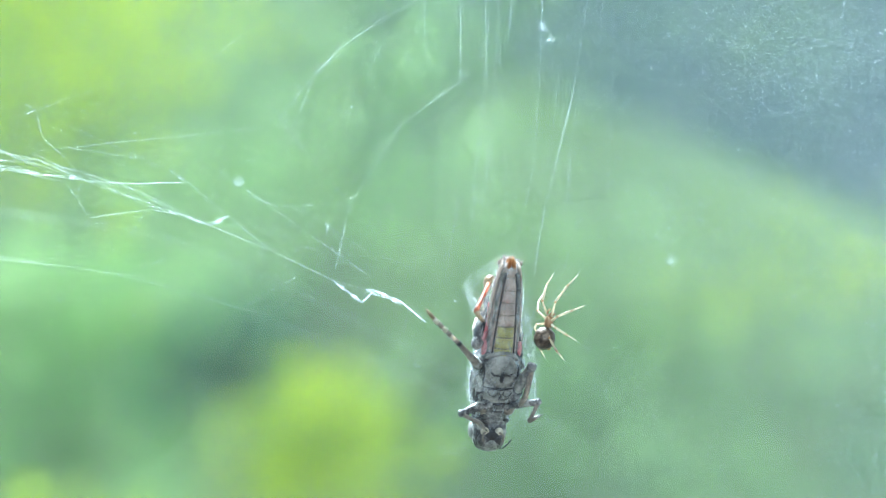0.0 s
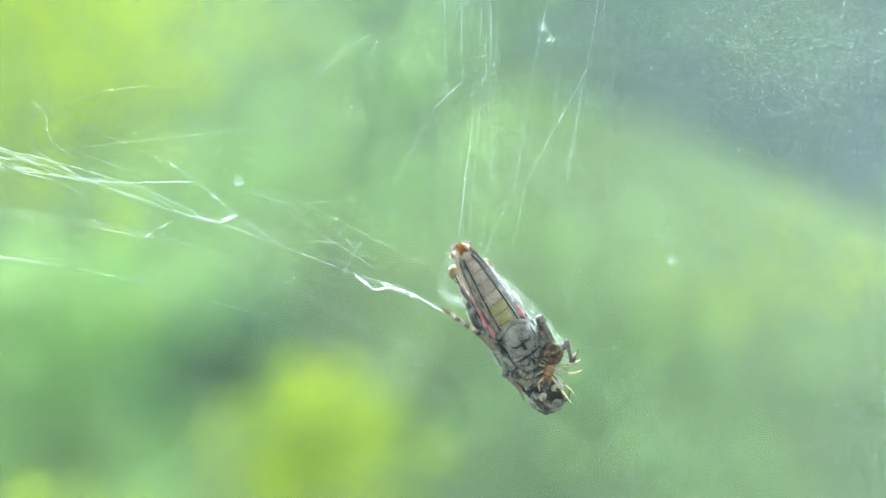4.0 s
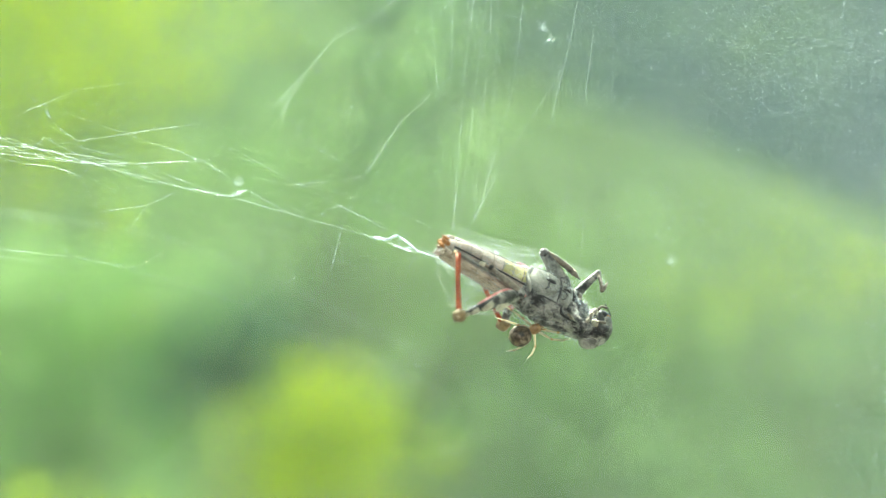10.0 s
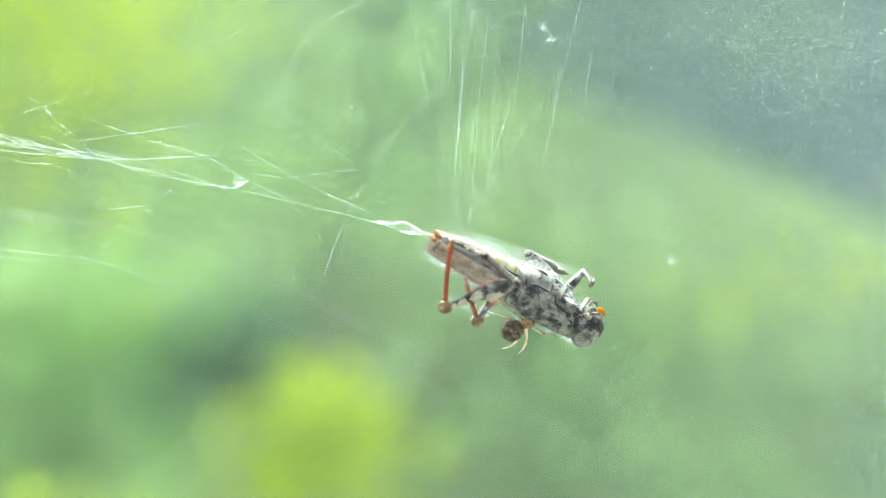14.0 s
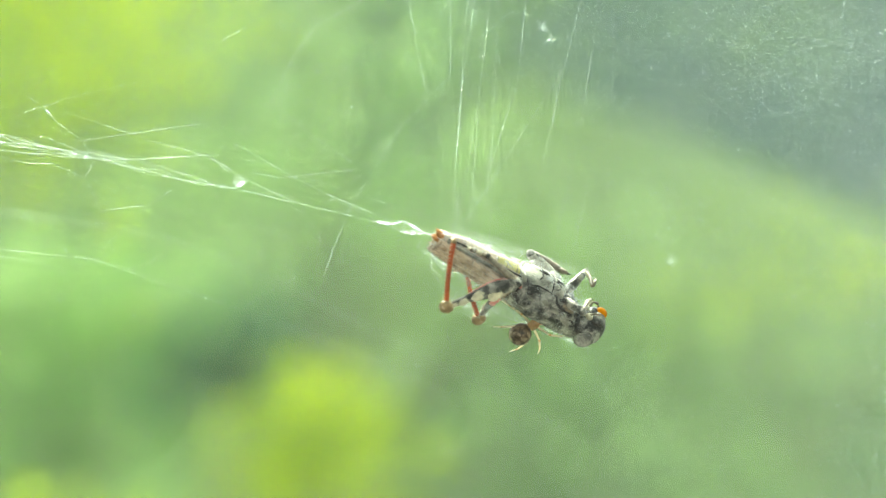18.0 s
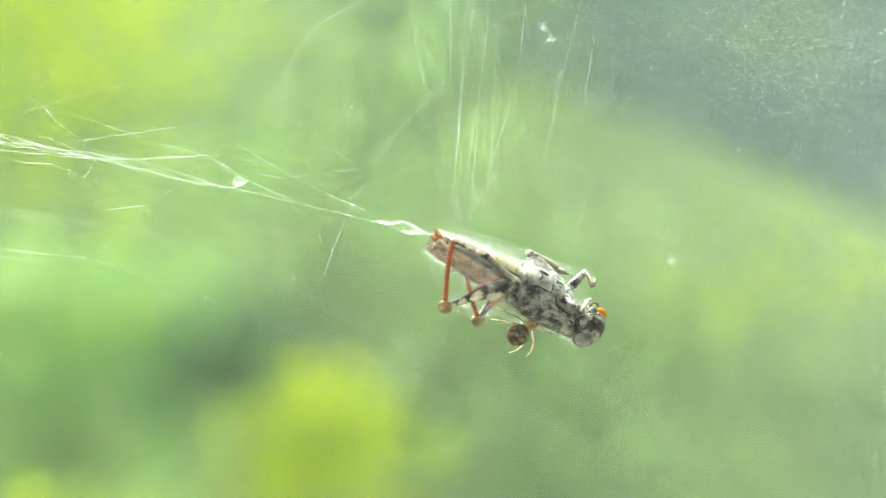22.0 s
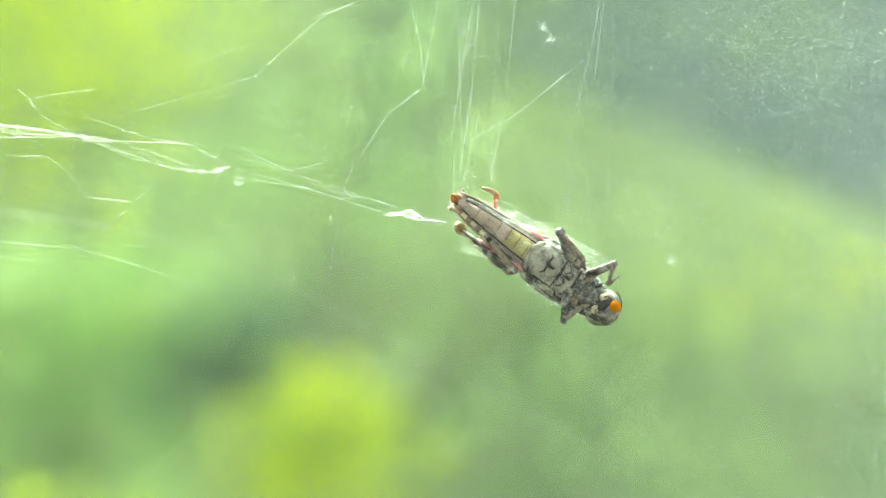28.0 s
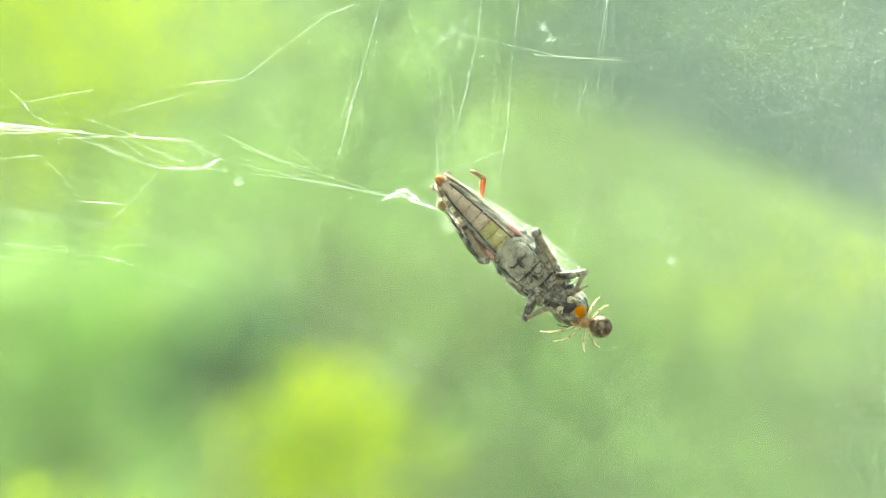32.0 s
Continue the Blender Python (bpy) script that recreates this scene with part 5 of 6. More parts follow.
NEAR_HIP, NEAR_KNEE = mm(-3.2, 4.5, -1.6), mm(-10.5, 4.7, 8.2)
FAR_HIP, FAR_KNEE = mm(-0.6, -3.3, 0.2), mm(-8.6, -3.3, 8.0)
near_leg = hind_leg(NEAR_HIP, NEAR_KNEE, NEAR_KNEE + mm(-3.9, -2.0, -10.2), NEAR_KNEE + mm(-3.2, -4.0, -10.7), PINK, "folded banded hind leg with a red shin")
far_leg = hind_leg(FAR_HIP, FAR_KNEE, FAR_KNEE + mm(-3.9, -2.0, -10.2), FAR_KNEE + mm(-6.6, -2.4, -10.4), PINK, "raised banded hind leg with a red shin")


def small_leg(name, hip, knee, ankle, end, r, label):
    root = mesh_part(name, *ellipsoid(hip, [r * 1.4] * 3, 7, 10, 0.15), GREY_SHELL, hopper, label)
    limb(root, "thigh", between(hip, knee, 8), [r * k for k in (0.95, 1.2, 1.28, 1.25, 1.15, 1.02, 0.9, 0.85)], BELLY if r > 0.9 * MM else GREY_SHELL, "", 10, 0.7)
    for k in range(3):
        p = hip.lerp(knee, 0.28 + 0.26 * k)
        mesh_part("thigh_blotch", *ellipsoid(p + Vector((0, 0, -r * 0.62)), [r * 0.75, r * 0.5, r * 0.35], 6, 10, 0.4, k + r * 900), DARK_SHELL, root, "dark blotch on the thigh")
    mesh_part("knee", *ellipsoid(knee, [r * 0.8] * 3, 7, 10, 0.15), GREY_SHELL, root)
    limb(root, "shin", between(knee, ankle, 6, Vector((0, 0, -r * 0.3))), [r * k for k in (0.68, 0.6, 0.55, 0.52, 0.52, 0.56)], BROWN_LEG, "", 8, 0.8)
    hair = []
    rg = random.Random(int(hip.x * 1e5) + 3)
    for k in range(60):
        p = hip.lerp(knee, k / 29) if k < 30 else knee.lerp(ankle, (k - 30) / 29)
        q = Vector((rg.gauss(0, 1), rg.gauss(0, 1), rg.gauss(0, 1))).normalized()
        long = r * rg.uniform(1.3, 2.0)
        hair.append(tube([p + q * r * 0.7, p + q * long], [0.05 * MM, 0.02 * MM], 3))
    tagged(mesh_part("leg_hairs", *merged(hair), THICK_SILK, root, "short pale hairs on the leg"), kind="stuff")
    limb(root, "foot", [ankle, ankle.lerp(end, 0.5), end], [r * 0.5, r * 0.45, r * 0.2], BROWN_LEG, "brown curled foot", 6)
    limb(root, "claw", [end, end + (end - ankle).normalized() * 0.0006], [r * 0.2, r * 0.05], SEAM, "", 5)
    return root


RF_HIP, LF_HIP = mm(8.4, -2.0, -2.6), mm(7.6, 1.8, -3.2)
right_fore = small_leg("fore_leg", RF_HIP, mm(10.8, -6.8, -6.0), mm(11.9, -3.0, -6.2), mm(12.6, -5.2, -6.6), 0.82 * MM, "brown bent front leg")
left_fore = small_leg("fore_leg", LF_HIP, mm(9.5, 6.3, -5.2), mm(10.4, 3.0, -5.8), mm(11.4, 1.6, -6.0), 0.9 * MM, "brown bent front leg")
RM_HIP = mm(5.4, -3.0, -3.0)
right_mid = small_leg("mid_leg", RM_HIP, mm(0.0, -5.7, -4.9), mm(5.6, -4.4, -5.4), mm(7.0, -3.2, -5.6), 1.15 * MM, "grey folded middle leg")
# the middle leg that the silk line holds, built along -X from its hip
held = mesh_part("mid_leg", *ellipsoid((0, 0, 0), mm(1.0, 0.9, 0.9), 6, 9, 0.1), GREY_SHELL, hopper, "thin banded middle leg drawn out along the silk")
HELD_KNEE, HELD_ANKLE = mm(-6.4, -2.2, -0.4), mm(-12.5, -3.8, 1.6)
limb(held, "thigh", between(mm(0, 0, 0), HELD_KNEE, 7), [x * MM for x in (0.7, 0.72, 0.66, 0.58, 0.52, 0.48, 0.44)], BROWN_LEG)
mesh_part("knee", *ellipsoid(HELD_KNEE, mm(0.6, 0.52, 0.52), 6, 8), SEAM, held)
for k in range(6):
    a, b = HELD_KNEE.lerp(HELD_ANKLE, k / 6), HELD_KNEE.lerp(HELD_ANKLE, (k + 1) / 6)
    limb(held, "shin_band", [a, b], [0.42 * MM, 0.4 * MM], CREAM if k % 2 else BROWN_LEG, "", 7)
limb(held, "foot", [HELD_ANKLE, mm(-13.6, -4.2, 2.0), mm(-14.6, -4.6, 2.2)], [0.36 * MM, 0.32 * MM, 0.15 * MM], KNEE, "", 6)
HELD_HIP = mm(-2.6, 4.2, -2.4)


def held_pose(spread, dip, reach=0.0):
    m = Matrix.Rotation(radians(-spread), 4, "Z") @ Matrix.Rotation(radians(-dip), 4, "Y")
    m.translation = HELD_HIP + mm(reach, 0, 0)
    return m


held.matrix_basis = held_pose(48, 12)

for s in (-1, 1):
    mesh_part("membrane", *ellipsoid(mm(-2.2, s * 3.15, -1.6), mm(1.6, 0.5, 0.55), 8, 12, 0.15, 4), PINK, hopper, "pink soft skin at the root of the hind leg")

# silk wound round the prey
rg = random.Random(5)
pieces = []
for k in range(62):
    x0 = rg.uniform(-17, 8)
    x1 = x0 + rg.uniform(2, 13)
    w0, w1 = rg.uniform(0, 6.3), rg.uniform(-1.2, 1.2)
    pts = []
    for i in range(9):
        f = i / 8
        x = min(x0 + (x1 - x0) * f, 16.5)
        h, tp, bt = lerp(ABD, x) if x < -0.5 else lerp(THX, min(x, 13))
        w = w0 + w1 * f
        e = 1.05 + 0.35 * rg.random() * math.sin(math.pi * f)
        pts.append(mm(x, (h + 0.35) * math.cos(w) * e, (max(tp, 4.0) if math.sin(w) > 0 else -bt + 0.3) * math.sin(w) * e))
    pieces.append(tube(pts, [0.045 * MM] * 9, 4))
for a, b, n in (((-13, -1.5, -2.4), (0, -5.4, -4.6), 3), ((0, -5.7, -4.8), (10.8, -6.8, -6.0), 4), ((-8, -2.4, -2.5), (0, -5.6, -4.6), 4), ((4, -4, -3.5), (10.5, -6, -5.2), 4), ((-12, 3.2, -3), (-8.0, 4.9, 5.6), 4), ((-8.0, 4.9, 6.2), (-3, 0.2, 7.0), 5), ((-3, 0.2, 7.0), (6, 1, 4.6), 5)):
    for k in range(n):
        j = lambda: mm(rg.gauss(0, 0.5), rg.gauss(0, 0.5), rg.gauss(0, 0.5))
        pieces.append(tube(between(mm(*a) + j(), mm(*b) + j(), 6, mm(0, rg.gauss(0, 0.3), rg.gauss(0.2, 0.3))), [0.032 * MM] * 6, 4))
for k in range(46):
    x0 = rg.uniform(-14, 8)
    x1 = x0 + rg.uniform(1.5, 7)
    up = rg.uniform(0.5, 2.4)
    z0 = rg.uniform(-3.5, -0.5)
    h0, h1 = (lerp(ABD, x)[0] if x < -0.5 else lerp(THX, min(x, 13))[0] for x in (x0, x1))
    pieces.append(tube(between(mm(x0, -h0, z0), mm(x1, -h1, z0 + rg.gauss(0, 0.6)), 8, mm(rg.gauss(0, 1.0), -up, rg.gauss(0, 0.6))), [0.03 * MM] * 8, 4))
for k in range(9):
    x0 = rg.uniform(-15, 2)
    pieces.append(tube(between(mm(x0, -lerp(ABD, x0)[0], rg.uniform(-2, 1)), mm(x0 + rg.gauss(1, 2), -lerp(ABD, x0)[0] - rg.uniform(1.0, 3.8), rg.uniform(-3, 1)), 7, mm(rg.gauss(0, 0.5), 0, rg.gauss(0, 0.4))), [0.028 * MM] * 7, 4))
for a, b, n in (((-10.8, 6.0, 6.0), (-1.8, 0.4, 8.6), 9), ((-1.8, 0.4, 8.6), (5.2, 2.2, 5.4), 8), ((-1.8, 0.4, 8.4), (0, 3.7, 2.6), 6), ((-10.8, 6.4, 6.0), (-9, 3.0, 2.0), 6), ((-18, 1.0, 0.4), (-15.6, 1.6, 5.0), 3), ((-15.6, 1.6, 5.0), (-10.8, 6.0, 6.0), 4)):
    for k in range(n):
        j = lambda: mm(rg.gauss(0, 0.6), rg.gauss(0, 0.5), rg.gauss(0, 0.6))
        pieces.append(tube(between(mm(*a) + j(), mm(*b) + j(), 7, mm(rg.gauss(0, 0.4), rg.gauss(0, 0.3), rg.gauss(0, 0.5))), [0.03 * MM] * 7, 4))
wrap = mesh_part("silk_wrap", *merged(pieces), WRAP_SILK, hopper, "thin white silk wound round the body")
tagged(wrap, kind="stuff")
# short bristling silk ends round the outline
pieces = []
for k in range(3600):
    x = rg.uniform(-18, 15)
    h, tp, bt = lerp(ABD, x) if x < -0.5 else lerp(THX, min(x, 13.2))
    w = rg.uniform(0, 6.3)
    d = Vector((0, math.cos(w), math.sin(w)))
    p = mm(x, h * d.y * 1.0, (max(tp, 3.6) if d.z > 0 else -bt) * d.z)
    q = p + (d + Vector((rg.gauss(0, 0.6), rg.gauss(0, 0.3), rg.gauss(0, 0.3)))) * rg.uniform(0.35, 0.9) * MM
    pieces.append(tube([p, q], [0.034 * MM, 0.016 * MM], 3))
fuzz = mesh_part("silk_fuzz", *merged(pieces), SILK, hopper, "short white silk ends all over the body")
tagged(fuzz, kind="stuff")

# ---------------------------------------------------------------- spider
SPIDER_BACK = mottled("spider_abdomen", [(0.34, (0.035, 0.028, 0.024)), (0.5, (0.12, 0.088, 0.062)), (0.66, (0.34, 0.27, 0.2))], 0.001, 0.35, bump=0.15, trans=0.2)
SPIDER_FRONT = mottled("spider_front", [(0.3, (0.26, 0.15, 0.07)), (0.7, (0.46, 0.3, 0.16))], 0.001, 0.3, bump=0.1, trans=0.2)
SPIDER_LEG = mottled("spider_leg", [(0.3, (0.62, 0.55, 0.4)), (0.7, (0.86, 0.81, 0.66))], 0.001, 0.35, bump=0.1, trans=0.6)
SPIDER_JOINT = mottled("spider_joint", [(0.3, (0.42, 0.22, 0.08)), (0.7, (0.66, 0.42, 0.2))], 0.001, 0.35, bump=0.1, trans=0.35)

spider = tagged(new("spider"), "small brown round-bodied spider with pale orange-jointed legs", "spider")
mesh_part("abdomen", *ellipsoid(mm(-1.95, 0, 0.45), mm(2.05, 1.95, 1.9), 14, 20, 0.05, 2), SPIDER_BACK, spider, "round mottled brown abdomen")
mesh_part("spinneret", *ellipsoid(mm(-3.5, 0, -0.7), mm(0.5, 0.4, 0.35), 6, 8), SPIDER_JOINT, spider)
mesh_part("cephalothorax", *ellipsoid(mm(0.95, 0, 0), mm(1.35, 0.95, 0.75), 9, 14, 0.06, 3), SPIDER_FRONT, spider, "glossy orange-brown front body")
for s in (-1, 1):
    mesh_part("fang", *tube([mm(2.0, s * 0.3, -0.1), mm(2.5, s * 0.32, -0.5), mm(2.6, s * 0.2, -1.0)], [0.3 * MM, 0.26 * MM, 0.1 * MM], 7), SPIDER_FRONT, spider)
    mesh_part("pedipalp", *tube([mm(1.9, s * 0.55, 0), mm(2.7, s * 0.8, 0.1), mm(3.3, s * 0.55, -0.3)], [0.17 * MM, 0.15 * MM, 0.2 * MM], 6), SPIDER_JOINT, spider)
    for k in range(2):
        mesh_part("eye", *ellipsoid(mm(2.05, s * (0.18 + 0.2 * k), 0.42 - 0.08 * k), mm(0.1, 0.1, 0.1), 5, 6), EYE_MAT, spider)
LEGS = []
# turn of the leg, length, lift of the first joint
for turn, long, lift in ((24, 9.2, 1.2), (62, 7.4, 1.2), (112, 6.2, 1.0), (150, 6.4, 1.3)):
    for s in (-1, 1):
        h = Matrix.Rotation(radians(s * turn), 4, "Z")
        root = mesh_part("leg", *ellipsoid((0, 0, 0), mm(0.35, 0.3, 0.3), 5, 8), SPIDER_FRONT, spider, "pale jointed spider leg")
        curl = -1 if turn > 90 else 1
        a, b, c, d = mm(0, 0, 0), mm(long * 0.36, 0, lift), mm(long * 0.72, -s * curl * 0.5, lift * 0.4), mm(long, -s * curl * 1.1, -0.8)
        limb(root, "thigh", between(a, b, 4), [0.22 * MM, 0.23 * MM, 0.2 * MM, 0.17 * MM], SPIDER_LEG, "", 7)
        limb(root, "knee", [b.lerp(a, 0.06), b, b.lerp(c, 0.1)], [0.18 * MM, 0.24 * MM, 0.17 * MM], SPIDER_JOINT, "orange joint", 7)
        limb(root, "shin", between(b, c, 4), [0.20 * MM, 0.21 * MM, 0.18 * MM, 0.2 * MM], SPIDER_LEG, "", 7)
        limb(root, "ankle", [c.lerp(b, 0.08), c, c.lerp(d, 0.15)], [0.2 * MM, 0.17 * MM, 0.14 * MM], SPIDER_JOINT, "orange joint", 7)
        limb(root, "foot", between(c, d, 4), [0.14 * MM, 0.13 * MM, 0.10 * MM, 0.06 * MM], SPIDER_LEG, "", 6)
        hip = mm(0.9 + 0.75 * math.cos(radians(turn)), s * 0.75 * math.sin(radians(turn)), -0.1)
        LEGS.append((root, hip, s, turn))

SPIDER = []


def spider_row(t, u, v, heading, deep, tilt=0.0, curl=0.0):
    """Seconds, place, heading (0 to the right, 90 down), millimetres behind the web, tilt about its length, how far the legs are drawn in."""
    SPIDER.append((t, u, v, heading, deep, tilt, curl))


spider_row(0.0, 970, 580, -82, -1, -60, 0.2)
spider_row(0.1, 900, 660, -130, 5, 0, 0.6)
spider_row(0.2, 988, 681, -180, 0, 20, 0.2)
spider_row(0.3, 996, 698, -185, -2, 30, 0.2)
spider_row(0.4, 1052, 205, -110, 2, 0, 0.1)
spider_row(0.5, 985, 745, -60, -5, 0, 0.2)
spider_row(0.6, 960, 690, -30, 5, 0, 0.6)
spider_row(0.7, 1005, 650, 40, -4, 0, 0.2)
spider_row(0.8, 990, 655, 95, -6, 0, 0.5)
spider_row(1.0, 985, 652, 110, -3, 25, 1.0)
spider_row(2.0, 982, 645, 110, -3, 25, 1.0)
spider_row(3.5, 974, 646, 105, -3, 25, 1.0)
spider_row(5.5, 988, 640, 100, -3, 25, 1.0)
spider_row(5.6, 1014, 655, 50, -4, 0, 0.3)
spider_row(5.7, 1068, 642, -20, 0, 0, 0.1)
spider_row(5.8, 1098, 158, -80, 0, 0, 0.1)
spider_row(5.9, 1110, -70, -95, 0, 0, 0.1)
spider_row(6.0, 1132, -32, -150, 0, 0, 0.0)
spider_row(6.1, 1130, -32, -150, 0, 0, 0.0)
spider_row(6.2, 1040, 640, -65, 5, 0, 0.3)
spider_row(6.3, 1000, 560, -80, 5, 0, 0.5)
spider_row(6.4, 986, 262, -80, 0, 0, 0.1)
spider_row(6.45, 940, 300, 5, 0, 0, 0.1)
spider_row(6.5, 887, 358, 90, 0, 0, 0.0)
spider_row(6.6, 905, 565, 40, 4, 0, 0.2)
spider_row(6.7, 950, 580, 10, 4, 0, 0.2)
spider_row(6.9, 928, 573, 8, -5, 0, 0.95)
spider_row(7.5, 924, 570, 8, -5, 0, 0.95)
spider_row(8.0, 938, 560, 8, -5, 0, 0.95)
spider_row(8.5, 902, 556, 4, -6, 0, 0.2)
spider_row(8.8, 915, 530, 0, 3, 0, 0.8)
spider_row(9.0, 930, 505, 0, 4.5, 0, 1.0)
spider_row(9.6, 930, 510, 0, 4.5, 0, 1.0)
spider_row(9.8, 935, 584, -22, 0.6, 20, 0.5)
spider_row(10.0, 938, 586, -22, 0.6, 20, 0.28)
spider_row(10.5, 948, 590, -22, 0.6, 20, 0.28)
spider_row(11.0, 952, 592, -22, 0.6, 20, 0.28)
spider_row(12.0, 940, 588, -22, 0.6, 20, 0.28)
spider_row(12.5, 920, 573, -22, 0.6, 20, 0.28)
spider_row(13.0, 922, 575, -22, 0.6, 20, 0.28)
spider_row(17.0, 926, 578, -22, 0.6, 20, 0.28)
spider_row(18.0, 936, 580, -32, 0.6, 20, 0.28)
spider_row(19.0, 938, 576, -32, 0.6, 20, 0.28)
spider_row(20.0, 932, 580, -32, 0.6, 20, 0.28)
spider_row(21.0, 930, 581, -32, 0.6, 20, 0.28)
spider_row(22.0, 932, 581, -32, 0.6, 20, 0.28)
spider_row(23.0, 935, 580, -32, 0.6, 20, 0.28)
spider_row(23.8, 934, 580, -32, 0.6, 20, 0.28)
spider_row(23.9, 1014, 606, -10, 1, 0, 0.2)
spider_row(24.0, 955, 512, 10, 5, 0, 1.0)
spider_row(24.1, 930, 532, 15, -6, 0, 0.3)
spider_row(24.2, 765, 76, 40, 3, 0, 0.1)
spider_row(24.3, 754, 472, 60, 0, 0, 0.1)
spider_row(24.4, 738, 42, 0, 3, 0, 0.1)
spider_row(24.5, 690, -160, -60, 3, 0, 0.1)
spider_row(26.5, 620, -180, -60, 3, 0, 0.1)
spider_row(27.5, 640, -160, -10, 3, 0, 0.1)
spider_row(27.6, 720, -110, 40, 3, 0, 0.1)
spider_row(27.7, 782, 424, 100, -4, 0, 0.2)
spider_row(27.8, 820, 505, 180, -5, 0, 0.1)
spider_row(27.9, 822, 296, 110, -3, 0, 0.2)
spider_row(28.0, 780, -110, 40, 3, 0, 0.1)
spider_row(29.1, 640, -160, -20, 3, 0, 0.1)
spider_row(29.2, 700, -100, 40, 3, 0, 0.1)
spider_row(29.3, 866, 395, 62, -5, 0, 0.2)
spider_row(29.4, 868, 494, 0, -4, 0, 0.1)
spider_row(29.5, 868, 500, 8, -4, 0, 0.1)
spider_row(29.6, 822, 405, 60, 5, 0, 0.2)
spider_row(29.65, 910, 400, 130, 5, 0, 0.2)
spider_row(29.7, 985, 410, 212, -2, 0, 0.1)
spider_row(29.8, 640, 205, 205, 0, 0, 0.1)
spider_row(29.9, 980, 425, 205, 4, 0, 0.2)
spider_row(30.0, 1010, 578, 235, -1, 0, 0.4)
spider_row(30.5, 1024, 578, 200, -1, 0, 0.7)
spider_row(31.0, 1044, 574, 192, -1, 0, 0.7)
spider_row(32.0, 1044, 574, 194, -1, 0, 0.7)


def spider_pose(row):
    t, u, v, heading, deep, tilt, curl = row
    w = radians(heading)
    x = Vector((math.cos(w), 0, -math.sin(w)))
    z = Vector((0, -1, 0))
    m = Matrix((x, z.cross(x), z)).transposed().to_4x4()
    m.translation = at(u, v, deep * MM)
    return m @ Matrix.Rotation(radians(tilt), 4, "X")


def leg_pose(leg_row, row, i):
    root, hip, s, turn = leg_row
    t, curl = row[0], row[6]
    swing = 9 * math.sin(t * 23 + i * 2.1) if curl < 0.35 else 3 * math.sin(t * 2 + i)
    m = Matrix.Rotation(radians(s * turn + swing + s * (55 - turn) * 0.45 * curl), 4, "Z") @ Matrix.Rotation(radians(52 * curl), 4, "Y")
    m.translation = hip
    return m


def about(pivot, rx, ry, rz):
    return Matrix.Translation(pivot) @ pose(0, 0, 0, rx, ry, rz) @ Matrix.Translation(-pivot)


# seconds, turn of the thigh about the hip, turn of the shin about the knee
NEAR_TURNS = [(0, (8, -7, 12), (24, -26, -4)), (0.8, (6, -14, 10), (15, -102, -15)), (5.6, (6, -14, 10), (15, -102, -15)), (5.8, (5, 6, 6), (4, -50, -6)),
              (6.0, (3, 28, 4), (-5, 1, 2)), (6.2, (-8, -1, -9), (-19, 3, 10)), (6.5, (-21, -37, -26), (-37, 4, 20)), (12.0, (-21, -37, -26), (-37, 4, 20)),
              (12.6, (-8, -12, -18), (-13, 9, 4)), (24.0, (-8, -12, -18), (-13, 9, 4)), (24.5, (10, -1, 5), (3, 0, -1)), (27.5, (10, -1, 5), (3, 0, -1)),
              (27.8, (4, -14, 7), (15, -50, -7)), (28.0, (1, -21, 7), (19, -105, -12)), (32, (1, -21, 7), (19, -105, -12))]
FAR_TURNS = [(0, (-4, -13, -6), (6, -82, 6)), (0.8, (1, -9, 2), (6, -80, 6)), (5.6, (1, -9, 2), (6, -80, 6)), (6.0, (-22, 29, -26), (5, -17, -3)),
             (6.4, (-30, 50, -32), (5, -25, -2)), (12.0, (-32, 57, -32), (3, -26, -2)), (12.6, (-4, 45, -31), (-6, -23, -4)), (24.0, (-4, 45, -31), (-6, -23, -4)),
             (24.5, (11, -2, -19), (-19, -3, -11)), (27.5, (11, -2, -19), (-19, -3, -11)), (28.0, (-5, 10, -35), (-40, -14, 11)), (32, (-5, 10, -35), (-40, -14, 11))]


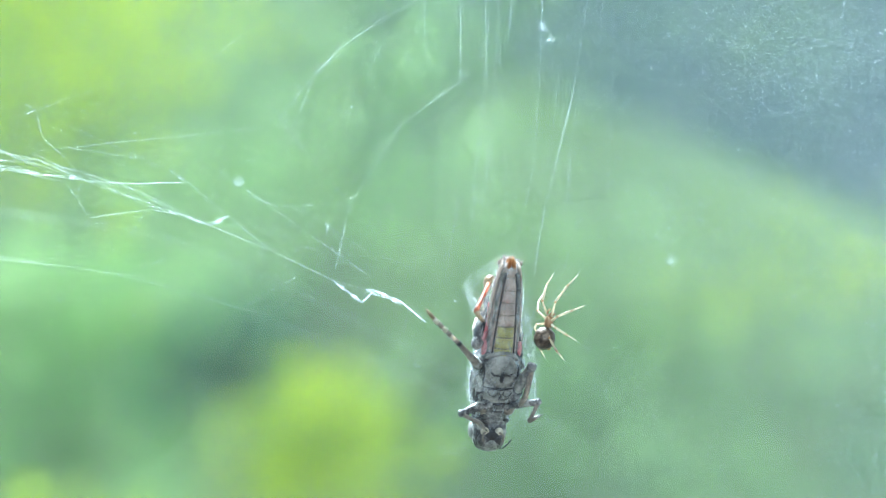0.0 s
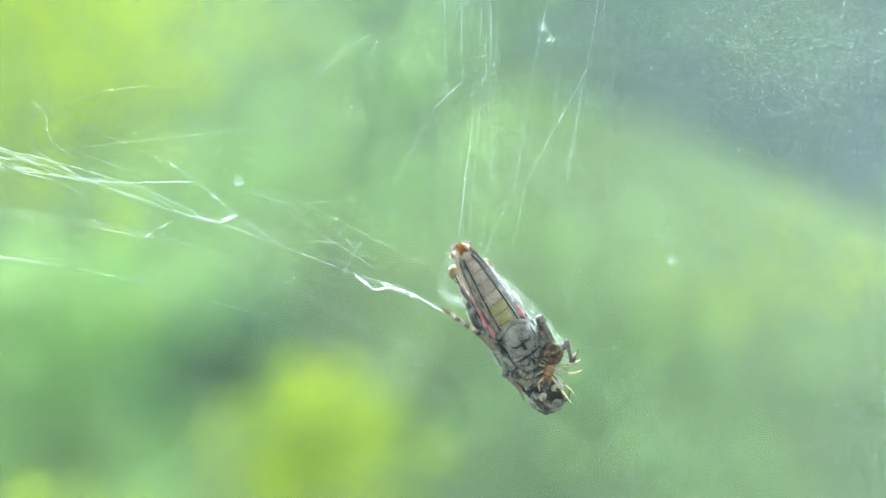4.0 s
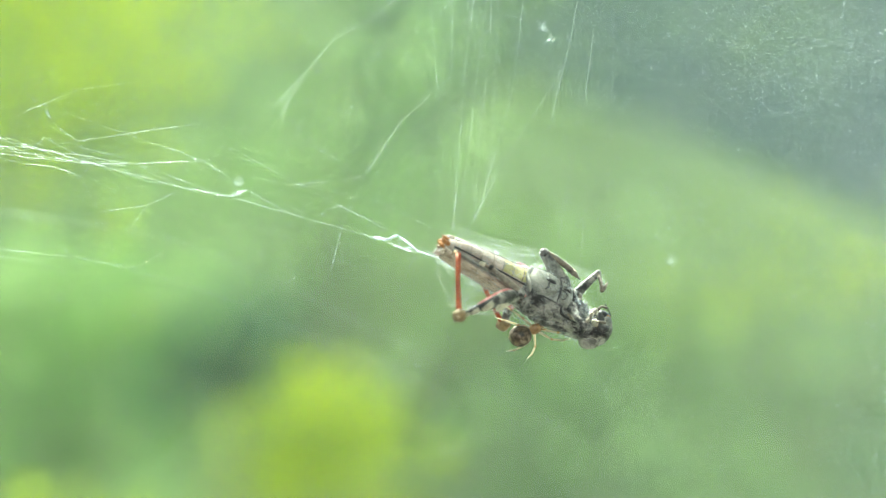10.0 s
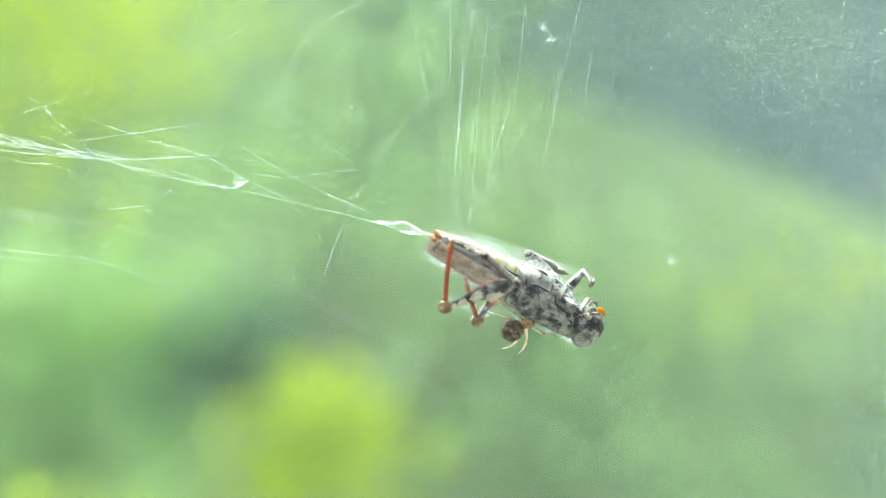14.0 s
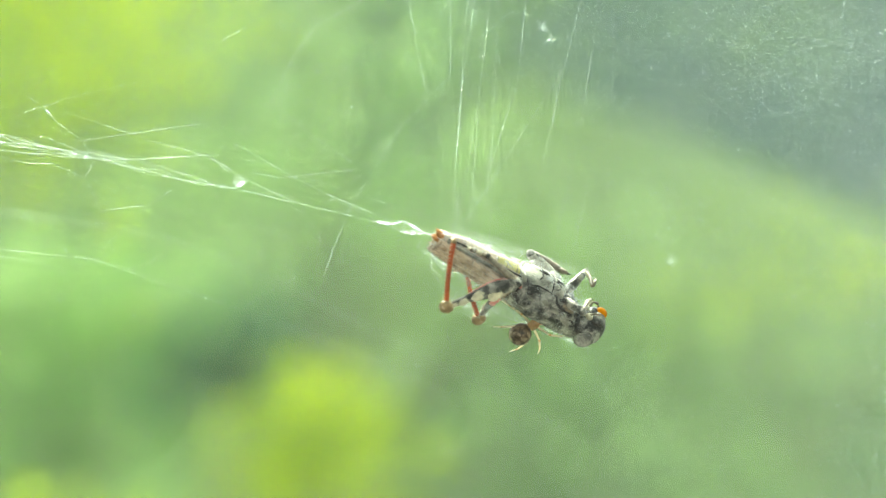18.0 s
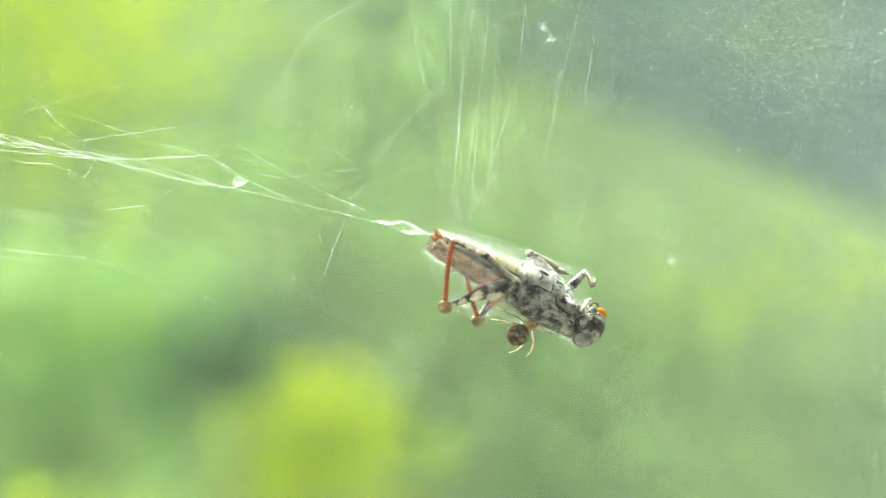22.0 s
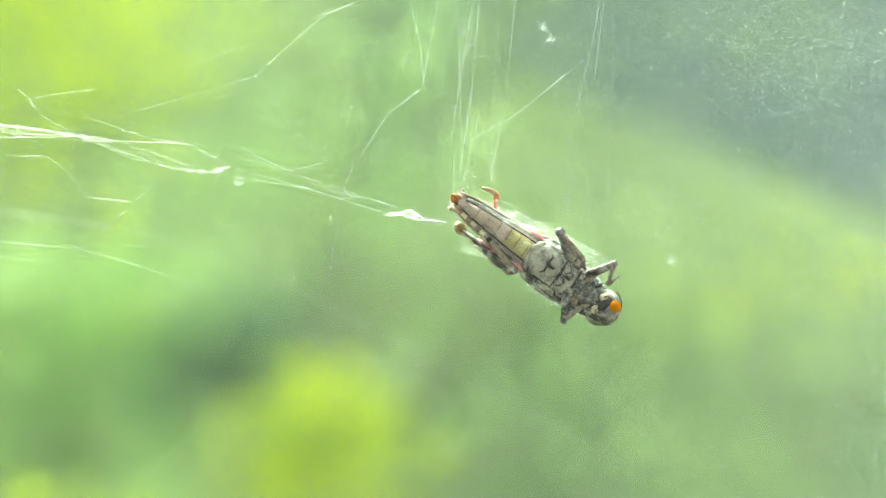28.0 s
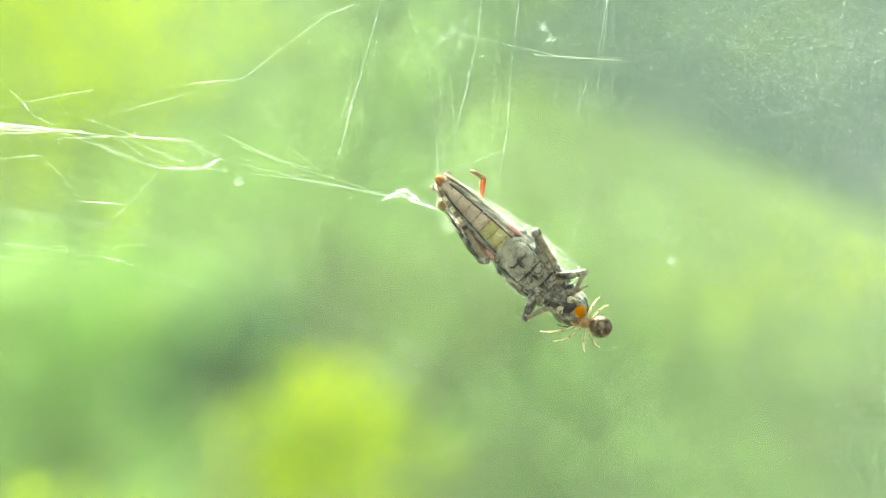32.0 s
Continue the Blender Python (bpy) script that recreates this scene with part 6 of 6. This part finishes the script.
def motions():
    for leg, hip, knee, turns in ((near_leg, NEAR_HIP, NEAR_KNEE, NEAR_TURNS), (far_leg, FAR_HIP, FAR_KNEE, FAR_TURNS)):
        walk(leg, [(t, about(hip, *thigh)) for t, thigh, shin in turns])
        for ob in leg.children:
            if ob.name.split(".")[0] in ("shin", "shin_spines", "foot", "claw"):
                walk(ob, [(t, about(knee, *shin)) for t, thigh, shin in turns])
    walk(right_fore, [(t, about(RF_HIP, 0, 0, rz)) for t, rz in ((0, -56), (5.55, -56), (5.9, -24), (6.4, 0), (32, 0))])
    walk(right_mid, [(t, about(RM_HIP, rx, 0, rz)) for t, rx, rz in ((0, 0, -8), (5.6, 0, -8), (6.4, -8, 0), (12.4, -12, 0), (12.7, -34, 10), (24.0, -34, 10), (24.5, 0, 0), (32, 0, 0))])
    walk(left_fore, [(t, about(LF_HIP, 0, 0, rz)) for t, rz in ((0, 8), (0.5, 30), (1.0, 64), (5.55, 64), (5.9, 25), (6.4, 0), (32, 0))])
    base = bright_shrub.location.copy()
    walk(bright_shrub, [(t, pose(*base, rx, ry, 0)) for t, rx, ry in ((0, 0, 0), (3, 0, -0.4), (7, 0, 0.3), (12, 0, 0), (18, 0, -0.3), (23, 0, 0.2), (28, 0, 0), (28.7, 0.4, 0.6), (29.1, 0.5, 1.2), (29.5, 0.2, 0.2), (32, 0, 0.3))])
    walk(hopper, [(r[0], body_pose(r)) for r in BODY])
    walk(held, [(t, held_pose(spread, dip, reach)) for t, spread, dip, reach in ((0, 62, 17, 3.2), (0.6, 38, 21, 3.4), (5.5, 36, 22, 3.4), (6.0, 25, 5, 1.5), (6.5, 2, -4, 0), (12.4, 1, -4, 0), (12.7, 0, 0, 0), (24.0, 0, 0, 0), (24.5, 2, 8, 0), (27.5, 2, 8, 0), (28, 5, 2, 0), (32, 5, 2, 0))])
    walk(drop, [(t, Matrix.Translation(DROP_IN.lerp(DROP_OUT, k))) for t, k in ((0, 0), (9.6, 0), (9.8, 0.45), (11.0, 0.8), (13.0, 0.95), (18.0, 1), (32, 1))])
    walk(spider, [(r[0], spider_pose(r)) for r in SPIDER])
    for i, leg_row in enumerate(LEGS):
        walk(leg_row[0], [(r[0], leg_pose(leg_row, r, i)) for r in SPIDER])
    for ob, rows in MOVERS:
        walk(ob, rows)


motions()
